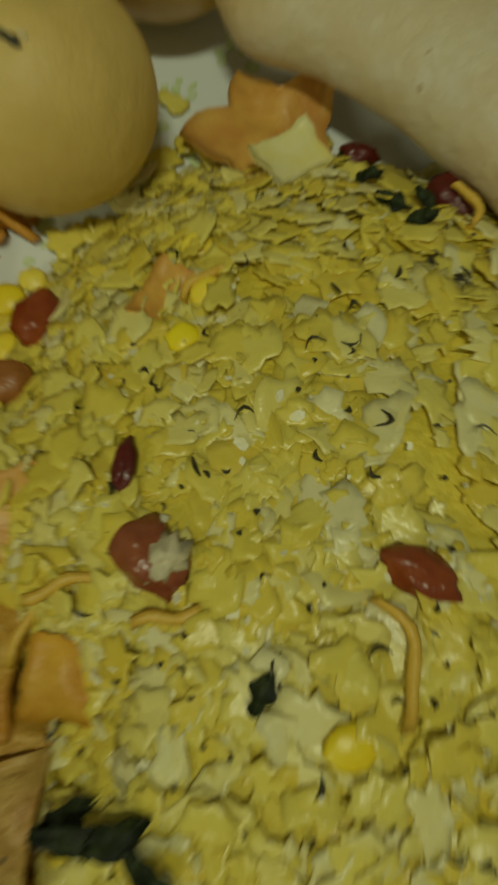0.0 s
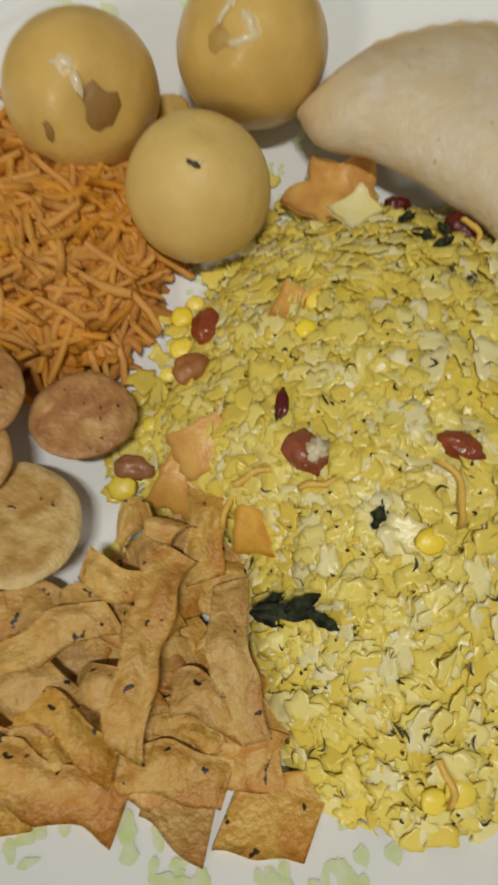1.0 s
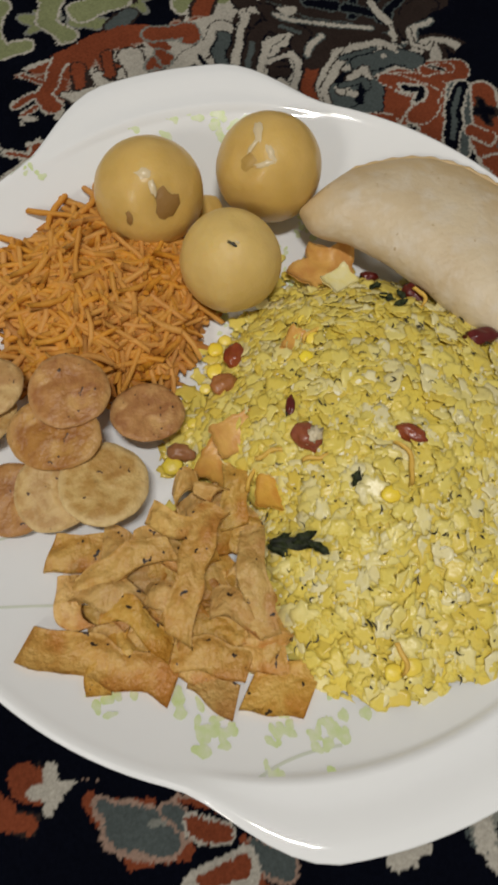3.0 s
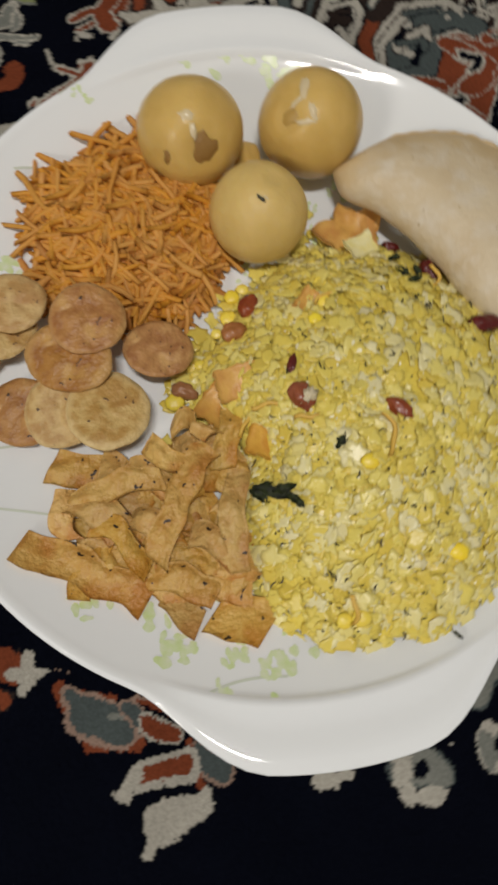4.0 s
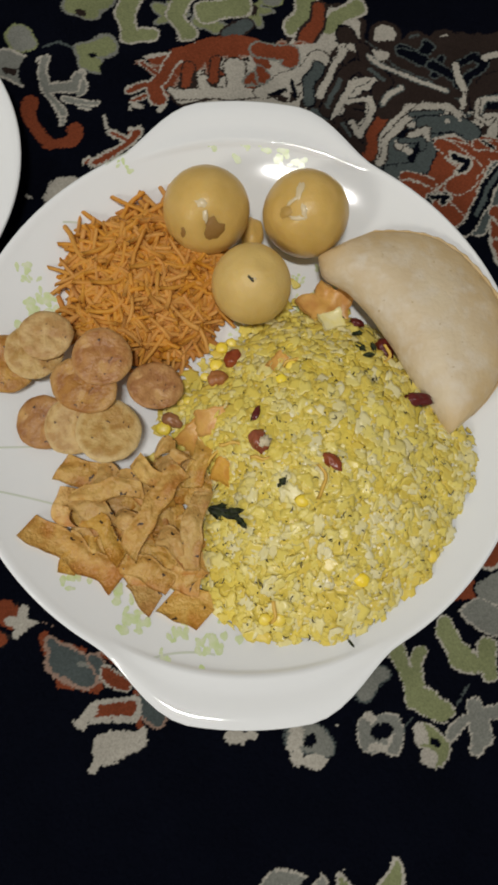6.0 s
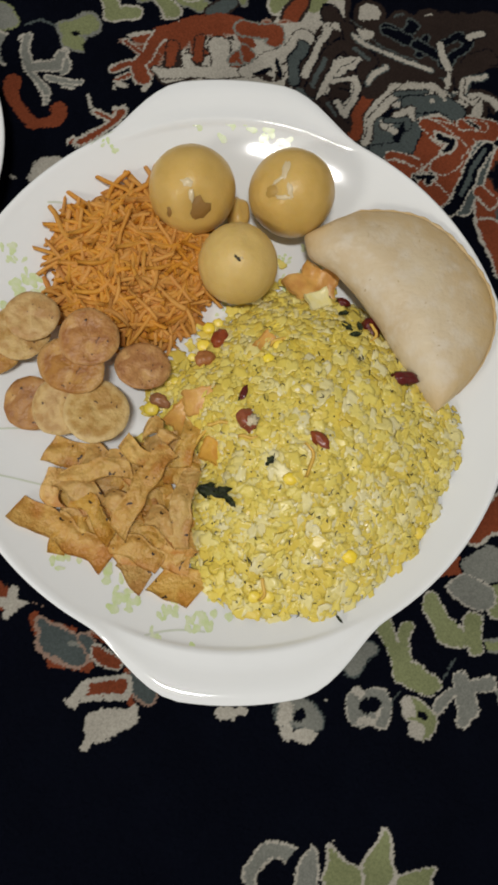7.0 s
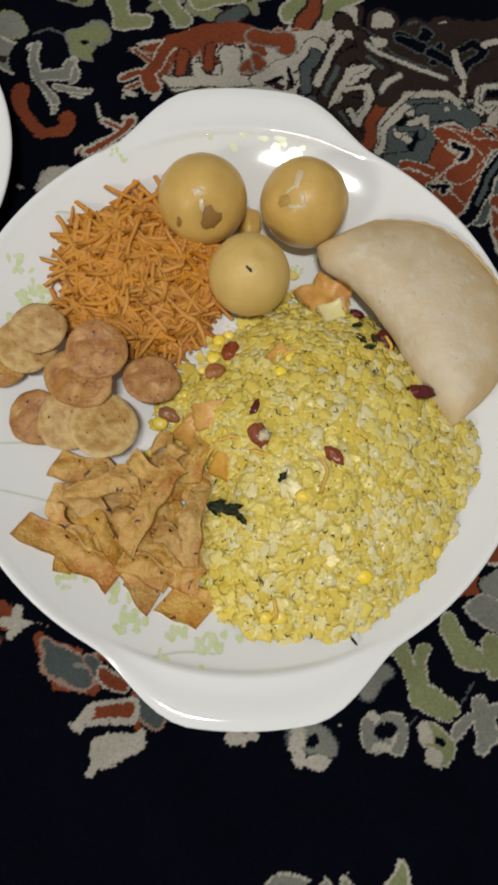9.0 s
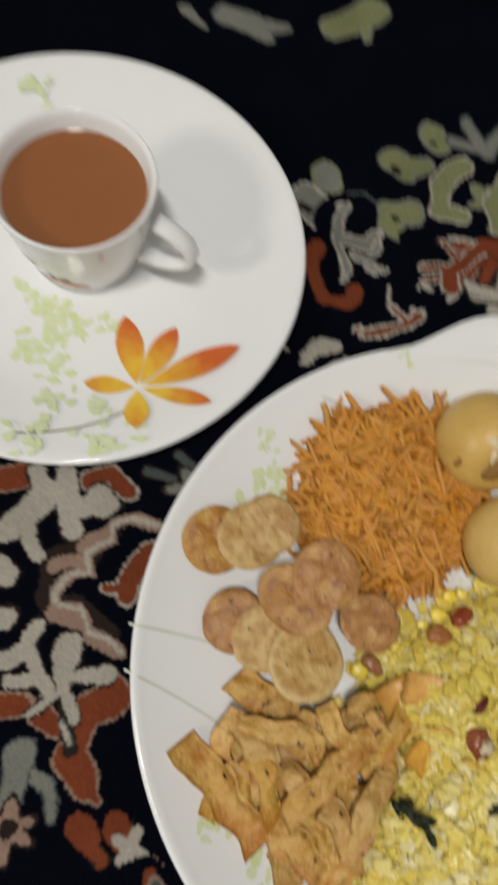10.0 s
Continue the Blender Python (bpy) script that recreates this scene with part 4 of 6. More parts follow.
def print_patch(name, x, y, size, count, parent, surf, origin, mat, seed):
    """A spray of small flat leaves fired onto the glaze."""
    r = random.Random(seed)
    vs, fs = [], []
    for _ in range(count):
        cx, cy, ang = x + r.gauss(0, size * 0.45), y + r.gauss(0, size * 0.45), r.uniform(0, 6.28)
        ln, wd = size * r.uniform(0.16, 0.36), size * r.uniform(0.09, 0.20)
        base = len(vs)
        for k in range(10):
            t = 6.283 * k / 10
            u, v = ln * math.cos(t), wd * math.sin(t) * (1 + 0.3 * math.cos(3 * t))
            qx, qy = cx + u * math.cos(ang) - v * math.sin(ang), cy + u * math.sin(ang) + v * math.cos(ang)
            vs.append((qx - origin.x, qy - origin.y, surf(qx, qy) + 0.00012 + 0.000011 * _ + 0.0000037 * (seed % 40)))
        fs.append(tuple(range(base, base + 10)))
    ob = mesh_ob(name, vs, fs, mat, parent, False)
    return ob


plate_print = [(-0.030, 0.223, 0.010, 7), (-0.010, 0.225, 0.010, 7), (0.013, 0.221, 0.010, 8), (-0.100, 0.108, 0.012, 8), (-0.106, 0.122, 0.008, 4),
               (-0.049, -0.021, 0.008, 8), (-0.016, -0.033, 0.011, 11), (0.006, -0.040, 0.009, 6), (0.023, -0.042, 0.011, 8), (0.000, -0.053, 0.007, 4), (0.049, 0.152, 0.010, 8), (0.030, 0.130, 0.012, 8), (-0.070, 0.195, 0.006, 3), (0.034, 0.143, 0.006, 5), (0.033, 0.156, 0.005, 4), (0.044, 0.169, 0.006, 5), (0.006, 0.123, 0.006, 5)]
for n, (x, y, size, count) in enumerate(plate_print):
    ob = print_patch("leaf_print", x, y, size, count * 2, plate, surface_z, PLATE, M["print_green"], n)
    ob.matrix_parent_inverse = Matrix.Rotation(-radians(TURN), 4, "Z")


def print_line(points, width, parent, surf, origin, mat):
    vs, fs = [], []
    n = 16
    for k in range(n + 1):
        t = k / n
        a, b, c = (Vector(q) for q in points)
        p = a * (1 - t) ** 2 + b * 2 * t * (1 - t) + c * t * t
        d = ((b - a) * (1 - t) + (c - b) * t).normalized()
        for s in (-1, 1):
            qx, qy = p.x - d.y * width * s / 2, p.y + d.x * width * s / 2
            vs.append((qx - origin.x, qy - origin.y, surf(qx, qy) + 0.0002))
    for k in range(n):
        fs.append((2 * k, 2 * k + 1, 2 * k + 3, 2 * k + 2))
    return mesh_ob("stem_print", vs, fs, mat, parent, False)


for pts in (((-0.118, 0.026), (-0.090, 0.036), (-0.066, 0.042)), ((-0.110, 0.010), (-0.085, 0.012), (-0.060, 0.010)), ((-0.096, 0.157), (-0.088, 0.161), (-0.080, 0.160)), ((-0.080, 0.192), (-0.072, 0.202), (-0.064, 0.206)), ((-0.004, -0.052), (0.008, -0.046), (0.024, -0.046))):
    ob = print_line(pts, 0.0010, plate, surface_z, PLATE, M["print_line"])
    ob.matrix_parent_inverse = Matrix.Rotation(-radians(TURN), 4, "Z")


# ---- tea cup on its flowered plate ----
SAUCER = Vector((-0.2365, 0.1655, 0.0))
SR = 0.1122


def saucer_z(x, y):
    s = math.hypot(x - SAUCER.x, y - SAUCER.y) / SR
    return 0.0050 + 0.0130 * smooth01(0.55, 0.98, s)


saucer = thing("tea_plate", "round white porcelain plate with orange flower print, under a cup", "plate", SAUCER)
prof = [(0.002, 0.0050), (0.3, 0.0050), (0.55, 0.0050), (0.60, 0.0055), (0.66, 0.0066), (0.72, 0.0084), (0.78, 0.0106), (0.84, 0.0130), (0.90, 0.0153), (0.95, 0.0170), (0.98, 0.0178), (0.995, 0.0176), (1.0, 0.0168), (0.995, 0.0158), (0.95, 0.0138), (0.85, 0.0095), (0.70, 0.0030), (0.60, 0.0004), (0.57, 0.0002), (0.55, 0.0015), (0.002, 0.0015)]
mesh_ob("plate_body", [(SR * s * math.cos(6.28319 * k / 96), SR * s * math.sin(6.28319 * k / 96), z) for s, z in prof for k in range(96)], grid_faces(len(prof), 96, True), M["porcelain"], saucer)
for n, (x, y, size, count) in enumerate([(-0.236, 0.132, 0.013, 9), (-0.222, 0.126, 0.013, 9), (-0.212, 0.110, 0.011, 7), (-0.203, 0.095, 0.011, 7), (-0.184, 0.102, 0.009, 6), (-0.161, 0.096, 0.008, 4), (-0.172, 0.086, 0.011, 7), (-0.199, 0.071, 0.011, 7), (-0.203, 0.137, 0.009, 5), (-0.227, 0.110, 0.012, 7), (-0.306, 0.231, 0.010, 6)]):
    print_patch("leaf_print", x, y, size, count * 2, saucer, saucer_z, SAUCER, M["print_green"], 40 + n)
print_line(((-0.2050, 0.0710), (-0.1800, 0.0860), (-0.1690, 0.1100)), 0.0009, saucer, saucer_z, SAUCER, M["print_stem"])


def petal_print(x, y, tx, ty, width):
    """One petal fired onto the glaze, yellow turning red at the tip."""
    d = Vector((tx - x, ty - y))
    ln = d.length
    d.normalize()
    for name, lo, hi, mat, lift, w in (("petal_print", 0.06, 1.0, M["petal_yellow"], 0.00035, 1.0),):
        vs, fs = [], []
        for k in range(15):
            t = lo + (hi - lo) * k / 14
            h = w * width * math.sin(math.pi * min(1, max(0, (t - lo) / (hi - lo))) ** 1.25) ** 0.75
            for s in (-1, 0, 1):
                qx, qy = x + d.x * ln * t - d.y * h * s, y + d.y * ln * t + d.x * h * s
                vs.append((qx - SAUCER.x, qy - SAUCER.y, saucer_z(qx, qy) + lift))
        for k in range(14):
            for s in (0, 1):
                fs.append((3 * k + s, 3 * k + s + 1, 3 * k + s + 4, 3 * k + s + 3))
        mesh_ob(name, vs, fs, mat, saucer, False)


for tx, ty, w in ((-0.1995, 0.1485, 0.0066), (-0.1750, 0.1570, 0.0062), (-0.1425, 0.1610, 0.0068), (-0.1390, 0.1285, 0.0042), (-0.1620, 0.1000, 0.0058), (-0.1970, 0.1090, 0.0048)):
    petal_print(-0.1735, 0.1190, tx, ty, w)

CUP = Vector((-0.2360, 0.1705, 0.0050))
cup = thing("tea_cup", "small white porcelain cup full of milky brown tea", "cup", CUP)
cup.scale = (1.16, 1.16, 1.04)
cp = [(0.002, 0.0), (0.0205, 0.0), (0.0218, 0.0008), (0.0224, 0.003), (0.0243, 0.010), (0.0266, 0.020), (0.0284, 0.030), (0.0300, 0.042), (0.0312, 0.0515), (0.0316, 0.0530), (0.0310, 0.0538), (0.0300, 0.0532), (0.0290, 0.0510), (0.0272, 0.0435), (0.0250, 0.032), (0.0215, 0.018), (0.016, 0.008), (0.002, 0.005)]
mesh_ob("cup_body", [(r * math.cos(6.28319 * k / 72), r * math.sin(6.28319 * k / 72), z) for r, z in cp for k in range(72)], grid_faces(len(cp), 72, True), M["porcelain"], cup)
tea_v = [(0, 0, 0.0440)] + [(rr * math.cos(6.28319 * k / 72), rr * math.sin(6.28319 * k / 72), z) for rr, z in ((0.022, 0.0440), (0.0267, 0.0440), (0.0275, 0.0446)) for k in range(72)]
tea_f = [(0, 1 + k, 1 + (k + 1) % 72) for k in range(72)] + [(1 + i * 72 + k, 1 + (i + 1) * 72 + k, 1 + (i + 1) * 72 + (k + 1) % 72, 1 + i * 72 + (k + 1) % 72) for i in range(2) for k in range(72)]
mesh_ob("tea", tea_v, tea_f, M["tea"], cup, label="milky brown tea")


def cup_wall(z):
    return float(np.interp(z, (0.003, 0.010, 0.020, 0.030, 0.042), (0.0224, 0.0243, 0.0266, 0.0284, 0.0300))) + 0.0003


def cup_print(name, a0, z0, a1, z1, half, mat, label):
    """A pointed mark fired onto the cup's side, from one place to another."""
    vs = []
    for k in range(11):
        t = k / 10
        w = half * math.sin(math.pi * (0.04 + 0.92 * t)) ** 0.8
        a, z = radians(a0 + (a1 - a0) * t), z0 + (z1 - z0) * t
        for g in (-1, 0, 1):
            vs.append((cup_wall(z + g * w) * math.cos(a), cup_wall(z + g * w) * math.sin(a), z + g * w))
    mesh_ob(name, vs, grid_faces(11, 3), mat, cup, True, label)


cup_print("petal_print", -92, 0.0160, -50, 0.0100, 0.0034, M["petal_red"], "orange-red petal print")
cup_print("petal_print", -100, 0.0150, -80, 0.0100, 0.0016, M["petal_red"], "orange-red petal print")
for a0, z0, a1, z1 in ((-112, 0.0270, -92, 0.0275), (-104, 0.0300, -98, 0.0240), (-96, 0.0290, -92, 0.0240), (-84, 0.0220, -78, 0.0200), (-76, 0.0200, -68, 0.0185), (-70, 0.0215, -66, 0.0180)):
    cup_print("ink_bar", a0, z0, a1, z1, 0.0010, M["seed"], "thin dark printed stroke")
hv = []
HA = radians(8)
for i in range(19):
    t = i / 18
    a = radians(70) - radians(160) * t
    c = Vector((0.0262 + 0.0 * t, 0, 0.031)) + Vector((0.0225 * math.cos(a), 0, 0.0150 * math.sin(a)))
    nrm = Vector((math.cos(a), 0, math.sin(a)))
    for k in range(10):
        b = 6.28319 * k / 10
        q = c + nrm * 0.0026 * math.cos(b) + Vector((0, 1, 0)) * 0.0042 * math.sin(b)
        hv.append((q.x * math.cos(HA) - q.y * math.sin(HA), q.x * math.sin(HA) + q.y * math.cos(HA), q.z))
mesh_ob("handle", hv, grid_faces(19, 10, True), M["porcelain"], cup)


# ---- flattened rice mix ----
HEAP = Vector((0.062, 0.048))


EDGE_A = (-180, -165, -132, -109, -87, -60, -28, 0, 21, 60, 108, 133, 159, 180)
EDGE_R = (66, 60, 81, 88, 83, 74, 68, 73, 81, 90, 91, 82, 80, 66)


def heap_edge(a):
    d = math.degrees(math.atan2(math.sin(a), math.cos(a)))
    return float(np.interp(d, EDGE_A, EDGE_R)) / 1000 + 0.0012 * math.sin(9 * a) + 0.0008 * math.sin(17 * a)


def heap_z(x, y):
    """Height of the heap's surface."""
    dx, dy = x - HEAP.x, y - HEAP.y
    q = math.hypot(dx, dy) / heap_edge(math.atan2(dy, dx))
    base = surface_z(x, y)
    lump = 0.0022 * noise.noise(Vector((x * 70, y * 70, 0.3)))
    return base + (max(0.0, (0.0335 + lump) * (1 - min(1.0, q) ** 2.1) ** 0.85) if q < 1 else 0.0)


rice = thing("flattened_rice_mix", "heap of fried yellow flattened rice flakes with spice, on the plate", "snack")
vs = [(HEAP.x, HEAP.y, heap_z(HEAP.x, HEAP.y) - 0.0010)]
for i in range(1, 25):
    for k in range(72):
        a = 6.28319 * k / 72
        rr = heap_edge(a) * 0.97 * i / 24
        x, y = HEAP.x + rr * math.cos(a), HEAP.y + rr * math.sin(a)
        vs.append((x, y, max(surface_z(x, y) + 0.0003, heap_z(x, y) - 0.0010)))
fs = [(0, 1 + k, 1 + (k + 1) % 72) for k in range(72)] + [(1 + i * 72 + k, 1 + (i + 1) * 72 + k, 1 + (i + 1) * 72 + (k + 1) % 72, 1 + i * 72 + (k + 1) % 72) for i in range(23) for k in range(72)]
mesh_ob("crumb_bed", vs, fs, M["mound"], rice)


def flake_shape(r, size, n=14):
    """Vertices and faces of one paper-thin, crumpled flake with a torn outline."""
    stretch, curl_, fa = r.uniform(0.45, 1.0), r.uniform(-0.10, 0.10), r.uniform(0, 6.28)
    rim = []
    for k in range(n):
        a = 6.28319 * (k + r.uniform(-0.4, 0.4)) / n
        rad = size * (r.uniform(0.80, 1.18) if r.random() < 0.68 else r.uniform(0.50, 0.78))
        rim.append((rad * math.cos(a), rad * stretch * math.sin(a)))

    def height(x, y):
        u = x * math.cos(fa) + y * math.sin(fa)
        return curl_ * u * u / size + r.uniform(-0.028, 0.028) * size
    t = 0.00011
    pts = [(0, 0, height(0, 0))] + [(x * 0.58, y * 0.58, height(x * 0.58, y * 0.58)) for x, y in rim] + [(x, y, height(x, y)) for x, y in rim]
    v = [(x, y, z + t) for x, y, z in pts] + [(x, y, z - t) for x, y, z in pts[1 + n:]]
    f = []
    for k in range(n):
        j = (k + 1) % n
        f += [(0, 1 + k, 1 + j), (1 + k, 1 + n + k, 1 + n + j, 1 + j), (1 + n + k, 1 + 2 * n + k, 1 + 2 * n + j, 1 + n + j)]
    f.append(tuple(1 + 2 * n + k for k in reversed(range(n))))
    return v, f


def flake_smooth(faces, n):
    """Only the upper face of each flake is shaded smooth."""
    return [(k % (3 * n + 1)) % 3 < 2 and k % (3 * n + 1) < 3 * n for k in range(faces)]


def heap_normal(x, y):
    e = 0.004
    return Vector((heap_z(x - e, y) - heap_z(x + e, y), heap_z(x, y - e) - heap_z(x, y + e), 2 * e)).normalized()


def heap_pose(r, x, y, lift, tilt):
    nrm = heap_normal(x, y)
    nrm = (nrm + Vector((r.gauss(0, tilt), r.gauss(0, tilt), 0))).normalized()
    return Matrix.Translation((x, y, heap_z(x, y) + lift)) @ nrm.to_track_quat("Z", "Y").to_matrix().to_4x4() @ Matrix.Rotation(r.uniform(0, 6.28), 4, "Z")


rnd = random.Random(11)
allv, allf = [], []
LOOSE = ((0.000, 0.078, 0.018), (0.012, 0.100, 0.020), (0.028, 0.120, 0.018), (0.048, 0.130, 0.018), (-0.012, 0.068, 0.012), (0.002, 0.055, 0.016))
for n in range(3100):
    a, q = rnd.uniform(0, 6.28319), math.sqrt(rnd.random()) * 1.0
    rr = heap_edge(a) * q
    x, y = HEAP.x + rr * math.cos(a), HEAP.y + rr * math.sin(a)
    if n >= 2400:
        cx, cy, spread = LOOSE[n % 6]
        x, y = cx + rnd.gauss(0, spread * 0.5), cy + rnd.gauss(0, spread * 0.5)
    size = rnd.choice((0.0016, 0.0026, 0.0034, 0.0040, 0.0046, 0.0054))
    m = heap_pose(rnd, x, y, rnd.uniform(-0.0005, 0.0005) if n < 2400 else rnd.uniform(0.0004, 0.0030), 0.19)
    v, f = flake_shape(rnd, size)
    b = len(allv)
    allv += [m @ Vector(p) for p in v]
    allf += [tuple(b + i for i in g) for g in f]
tagged(mesh_ob("flake_bed", allv, allf, M["flake"], rice, flake_smooth(len(allf), 14)), "loose yellow rice flakes", kind="stuff")

shapes = []
for n in range(24):
    v, f = flake_shape(rnd, rnd.uniform(0.0036, 0.0064), 18)
    me = bpy.data.meshes.new("rice_flake")
    me.from_pydata(v, [], f)
    me.materials.append(M["flake_pale"] if n % 4 == 0 else M["flake_one"])
    me.polygons.foreach_set("use_smooth", np.array(flake_smooth(len(f), 18)))
    shapes.append(me)
for n in range(300):
    a, q = rnd.uniform(0, 6.28319), math.sqrt(rnd.random()) * 0.93
    rr = heap_edge(a) * q
    x, y = HEAP.x + rr * math.cos(a), HEAP.y + rr * math.sin(a)
    ob = new("rice_flake", shapes[rnd.randrange(24)])
    ob.parent = rice
    ob.matrix_basis = heap_pose(rnd, x, y, rnd.uniform(0.0001, 0.0009), 0.17)

# pale broken crumbs caught between the flakes
allv, allf = [], []
for n in range(240):
    a, q = rnd.uniform(0, 6.28319), math.sqrt(rnd.random()) * 0.97
    rr = heap_edge(a) * q
    m = heap_pose(rnd, HEAP.x + rr * math.cos(a), HEAP.y + rr * math.sin(a), rnd.uniform(0.0006, 0.0014), 0.35)
    v, f = flake_shape(rnd, rnd.choice((0.0005, 0.0007, 0.0009, 0.0013)), 7)
    b = len(allv)
    allv += [m @ Vector(p) for p in v]
    allf += [tuple(b + i for i in g) for g in f]
tagged(mesh_ob("flake_crumb", allv, allf, M["crumb"], rice, False), "pale broken flake crumbs", kind="stuff")

# dark herb slivers and mustard through the heap
allv, allf = [], []
for n in range(260):
    a, q = rnd.uniform(0, 6.28319), math.sqrt(rnd.random()) * 0.98
    rr = heap_edge(a) * q
    x, y = HEAP.x + rr * math.cos(a), HEAP.y + rr * math.sin(a)
    m = heap_pose(rnd, x, y, rnd.uniform(0.0012, 0.0024), 0.30)
    ln = rnd.choice((0.0004, 0.0005, 0.0007, 0.0010, 0.0017))
    wd = rnd.uniform(0.00022, 0.00048)
    bend = rnd.uniform(-1.1, 1.1)
    b = len(allv)
    for i in range(5):
        u = (i / 4 - 0.5) * 2
        w = wd * (1 - 0.6 * u * u)
        for k in range(4):
            c = 6.28319 * k / 4
            allv.append(m @ Vector((u * ln, bend * ln * u * u + w * math.cos(c), w * math.sin(c))))
    allf += [tuple(b + i for i in g) for g in grid_faces(5, 4, True)] + [(b, b + 1, b + 2, b + 3), (b + 19, b + 18, b + 17, b + 16)]
tagged(mesh_ob("herb_sliver", allv, allf, M["seed"], rice, False), "dark dried herb slivers and seeds", kind="stuff")


def rounded(name, size, mat, lump=0.06, freq=1.3, seed=0.0, cut=16, parent=None, squash=None):
    """A lumpy closed body about the origin."""
    bm = bmesh.new()
    bmesh.ops.create_uvsphere(bm, u_segments=cut, v_segments=max(6, cut // 2 + 2), radius=1)
    for v in bm.verts:
        k = 1 + lump * noise.noise(v.co * freq + Vector((seed, seed * 0.7, 0)))
        v.co = Vector((v.co.x * size[0] * k, v.co.y * size[1] * k, v.co.z * size[2] * k))
        if squash:
            v.co.x *= 1 + squash * v.co.x / size[0]
    me = bpy.data.meshes.new(name)
    bm.to_mesh(me)
    bm.free()
    me.materials.append(mat)
    for p in me.polygons:
        p.use_smooth = True
    ob = new(name, me)
    if parent:
        ob.parent = parent
    return ob


def on_heap(x, y, lift, turn, tilt=0.0):
    return Matrix.Translation((x, y, max(heap_z(x, y), surface_z(x, y)) + lift)) @ Euler((radians(tilt), 0, radians(turn))).to_matrix().to_4x4()


def peanut(x, y, turn, length, width, mat, label, lift=0.002, chip=False, tilt=0.0):
    ob = rounded("peanut", (length / 2, width / 2, width * 0.40), mat, 0.30, 1.7, x * 300, 24, squash=0.16)
    ob.matrix_basis = on_heap(x, y, lift, turn, tilt)
    tagged(ob, label, "peanut", "peanuts in the snack mix")
    if chip:
        c = rounded("bare_patch", (width * 0.30, width * 0.34, width * 0.20), M["nut_flesh"], 0.8, 2.6, 3.0, 18, ob)
        c.location = (length * 0.24, width * 0.16, width * 0.26)
        tagged(c, "pale flesh where the skin has flaked off")
    return ob


def lentil(x, y, size, lift=0.0015, turn=0.0):
    ob = rounded("split_lentil", (size / 2, size * 0.45, size * 0.15), M["lentil"], 0.22, 2.0, x * 500 + y * 90, 14)
    ob.matrix_basis = on_heap(x, y, lift, turn, 8)
    return tagged(ob, "round yellow fried split lentil in the rice flakes", "lentil", "fried lentils in the snack mix")


def chip(x, y, turn, sx, sy, lift=0.002, tilt=0.0, curl_=0.15, seed=1, mat=None, label="crisp orange fried dough chip among the rice flakes", name="orange_chip"):
    """A thin square-cut curled chip with ragged edges."""
    r = random.Random(seed)
    n = 8
    vs = []
    edge = [r.uniform(-0.10, 0.10) for _ in range(4 * n)]
    for side in (1, -1):
        for i in range(n + 1):
            for j in range(n + 1):
                u, v = i / n * 2 - 1, j / n * 2 - 1
                uu = u * (1 + edge[j] * abs(u)) * sx / 2
                vv = v * (1 + edge[n + i] * abs(v)) * sy / 2
                z = curl_ * sx * (u * u - 0.4) * 0.5 + 0.12 * sy * math.sin(v * 2.1 + seed) * 0.4 + 0.0004 * noise.noise(Vector((u * 3, v * 3, seed)))
                vs.append((uu, vv, z + side * 0.0006))
    m = (n + 1) ** 2
    top_f = grid_faces(n + 1, n + 1)
    fs = [tuple(reversed(g)) for g in top_f] + [tuple(m + i for i in g) for g in top_f]
    ring = [i * (n + 1) for i in range(n + 1)] + [n * (n + 1) + j for j in range(1, n + 1)] + [i * (n + 1) + n for i in range(n - 1, -1, -1)] + [j for j in range(n - 1, 0, -1)]
    for k in range(len(ring)):
        a, b = ring[k], ring[(k + 1) % len(ring)]
        fs.append((a, b, m + b, m + a))
    ob = mesh_ob(name, vs, fs, mat or M["chip"])
    ob.matrix_basis = on_heap(x, y, lift, turn, tilt)
    return tagged(ob, label, "chip", "chips in the snack mix")


# ---- fried gram noodles ----
SEV = Vector((-0.045, 0.134))


def sev_edge(a):
    return 0.0475 + 0.003 * math.cos(2 * (a - radians(60))) + 0.0018 * math.sin(5 * a)


def sev_z(x, y):
    dx, dy = x - SEV.x, y - SEV.y
    q = min(1.0, math.hypot(dx, dy) / sev_edge(math.atan2(dy, dx)))
    return surface_z(x, y) + 0.020 * (1 - q ** 2.2) ** 0.8


noodles = thing("noodle_heap", "heap of crisp orange fried gram noodles, on the plate", "snack")
vs = [(SEV.x, SEV.y, sev_z(SEV.x, SEV.y) - 0.004)]
for i in range(1, 15):
    for k in range(48):
        a = 6.28319 * k / 48
        rr = sev_edge(a) * 0.93 * i / 14
        x, y = SEV.x + rr * math.cos(a), SEV.y + rr * math.sin(a)
        vs.append((x, y, max(surface_z(x, y) + 0.0003, sev_z(x, y) - 0.004)))
fs = [(0, 1 + k, 1 + (k + 1) % 48) for k in range(48)] + [(1 + i * 48 + k, 1 + (i + 1) * 48 + k, 1 + (i + 1) * 48 + (k + 1) % 48, 1 + i * 48 + (k + 1) % 48) for i in range(13) for k in range(48)]
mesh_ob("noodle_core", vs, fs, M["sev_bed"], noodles)


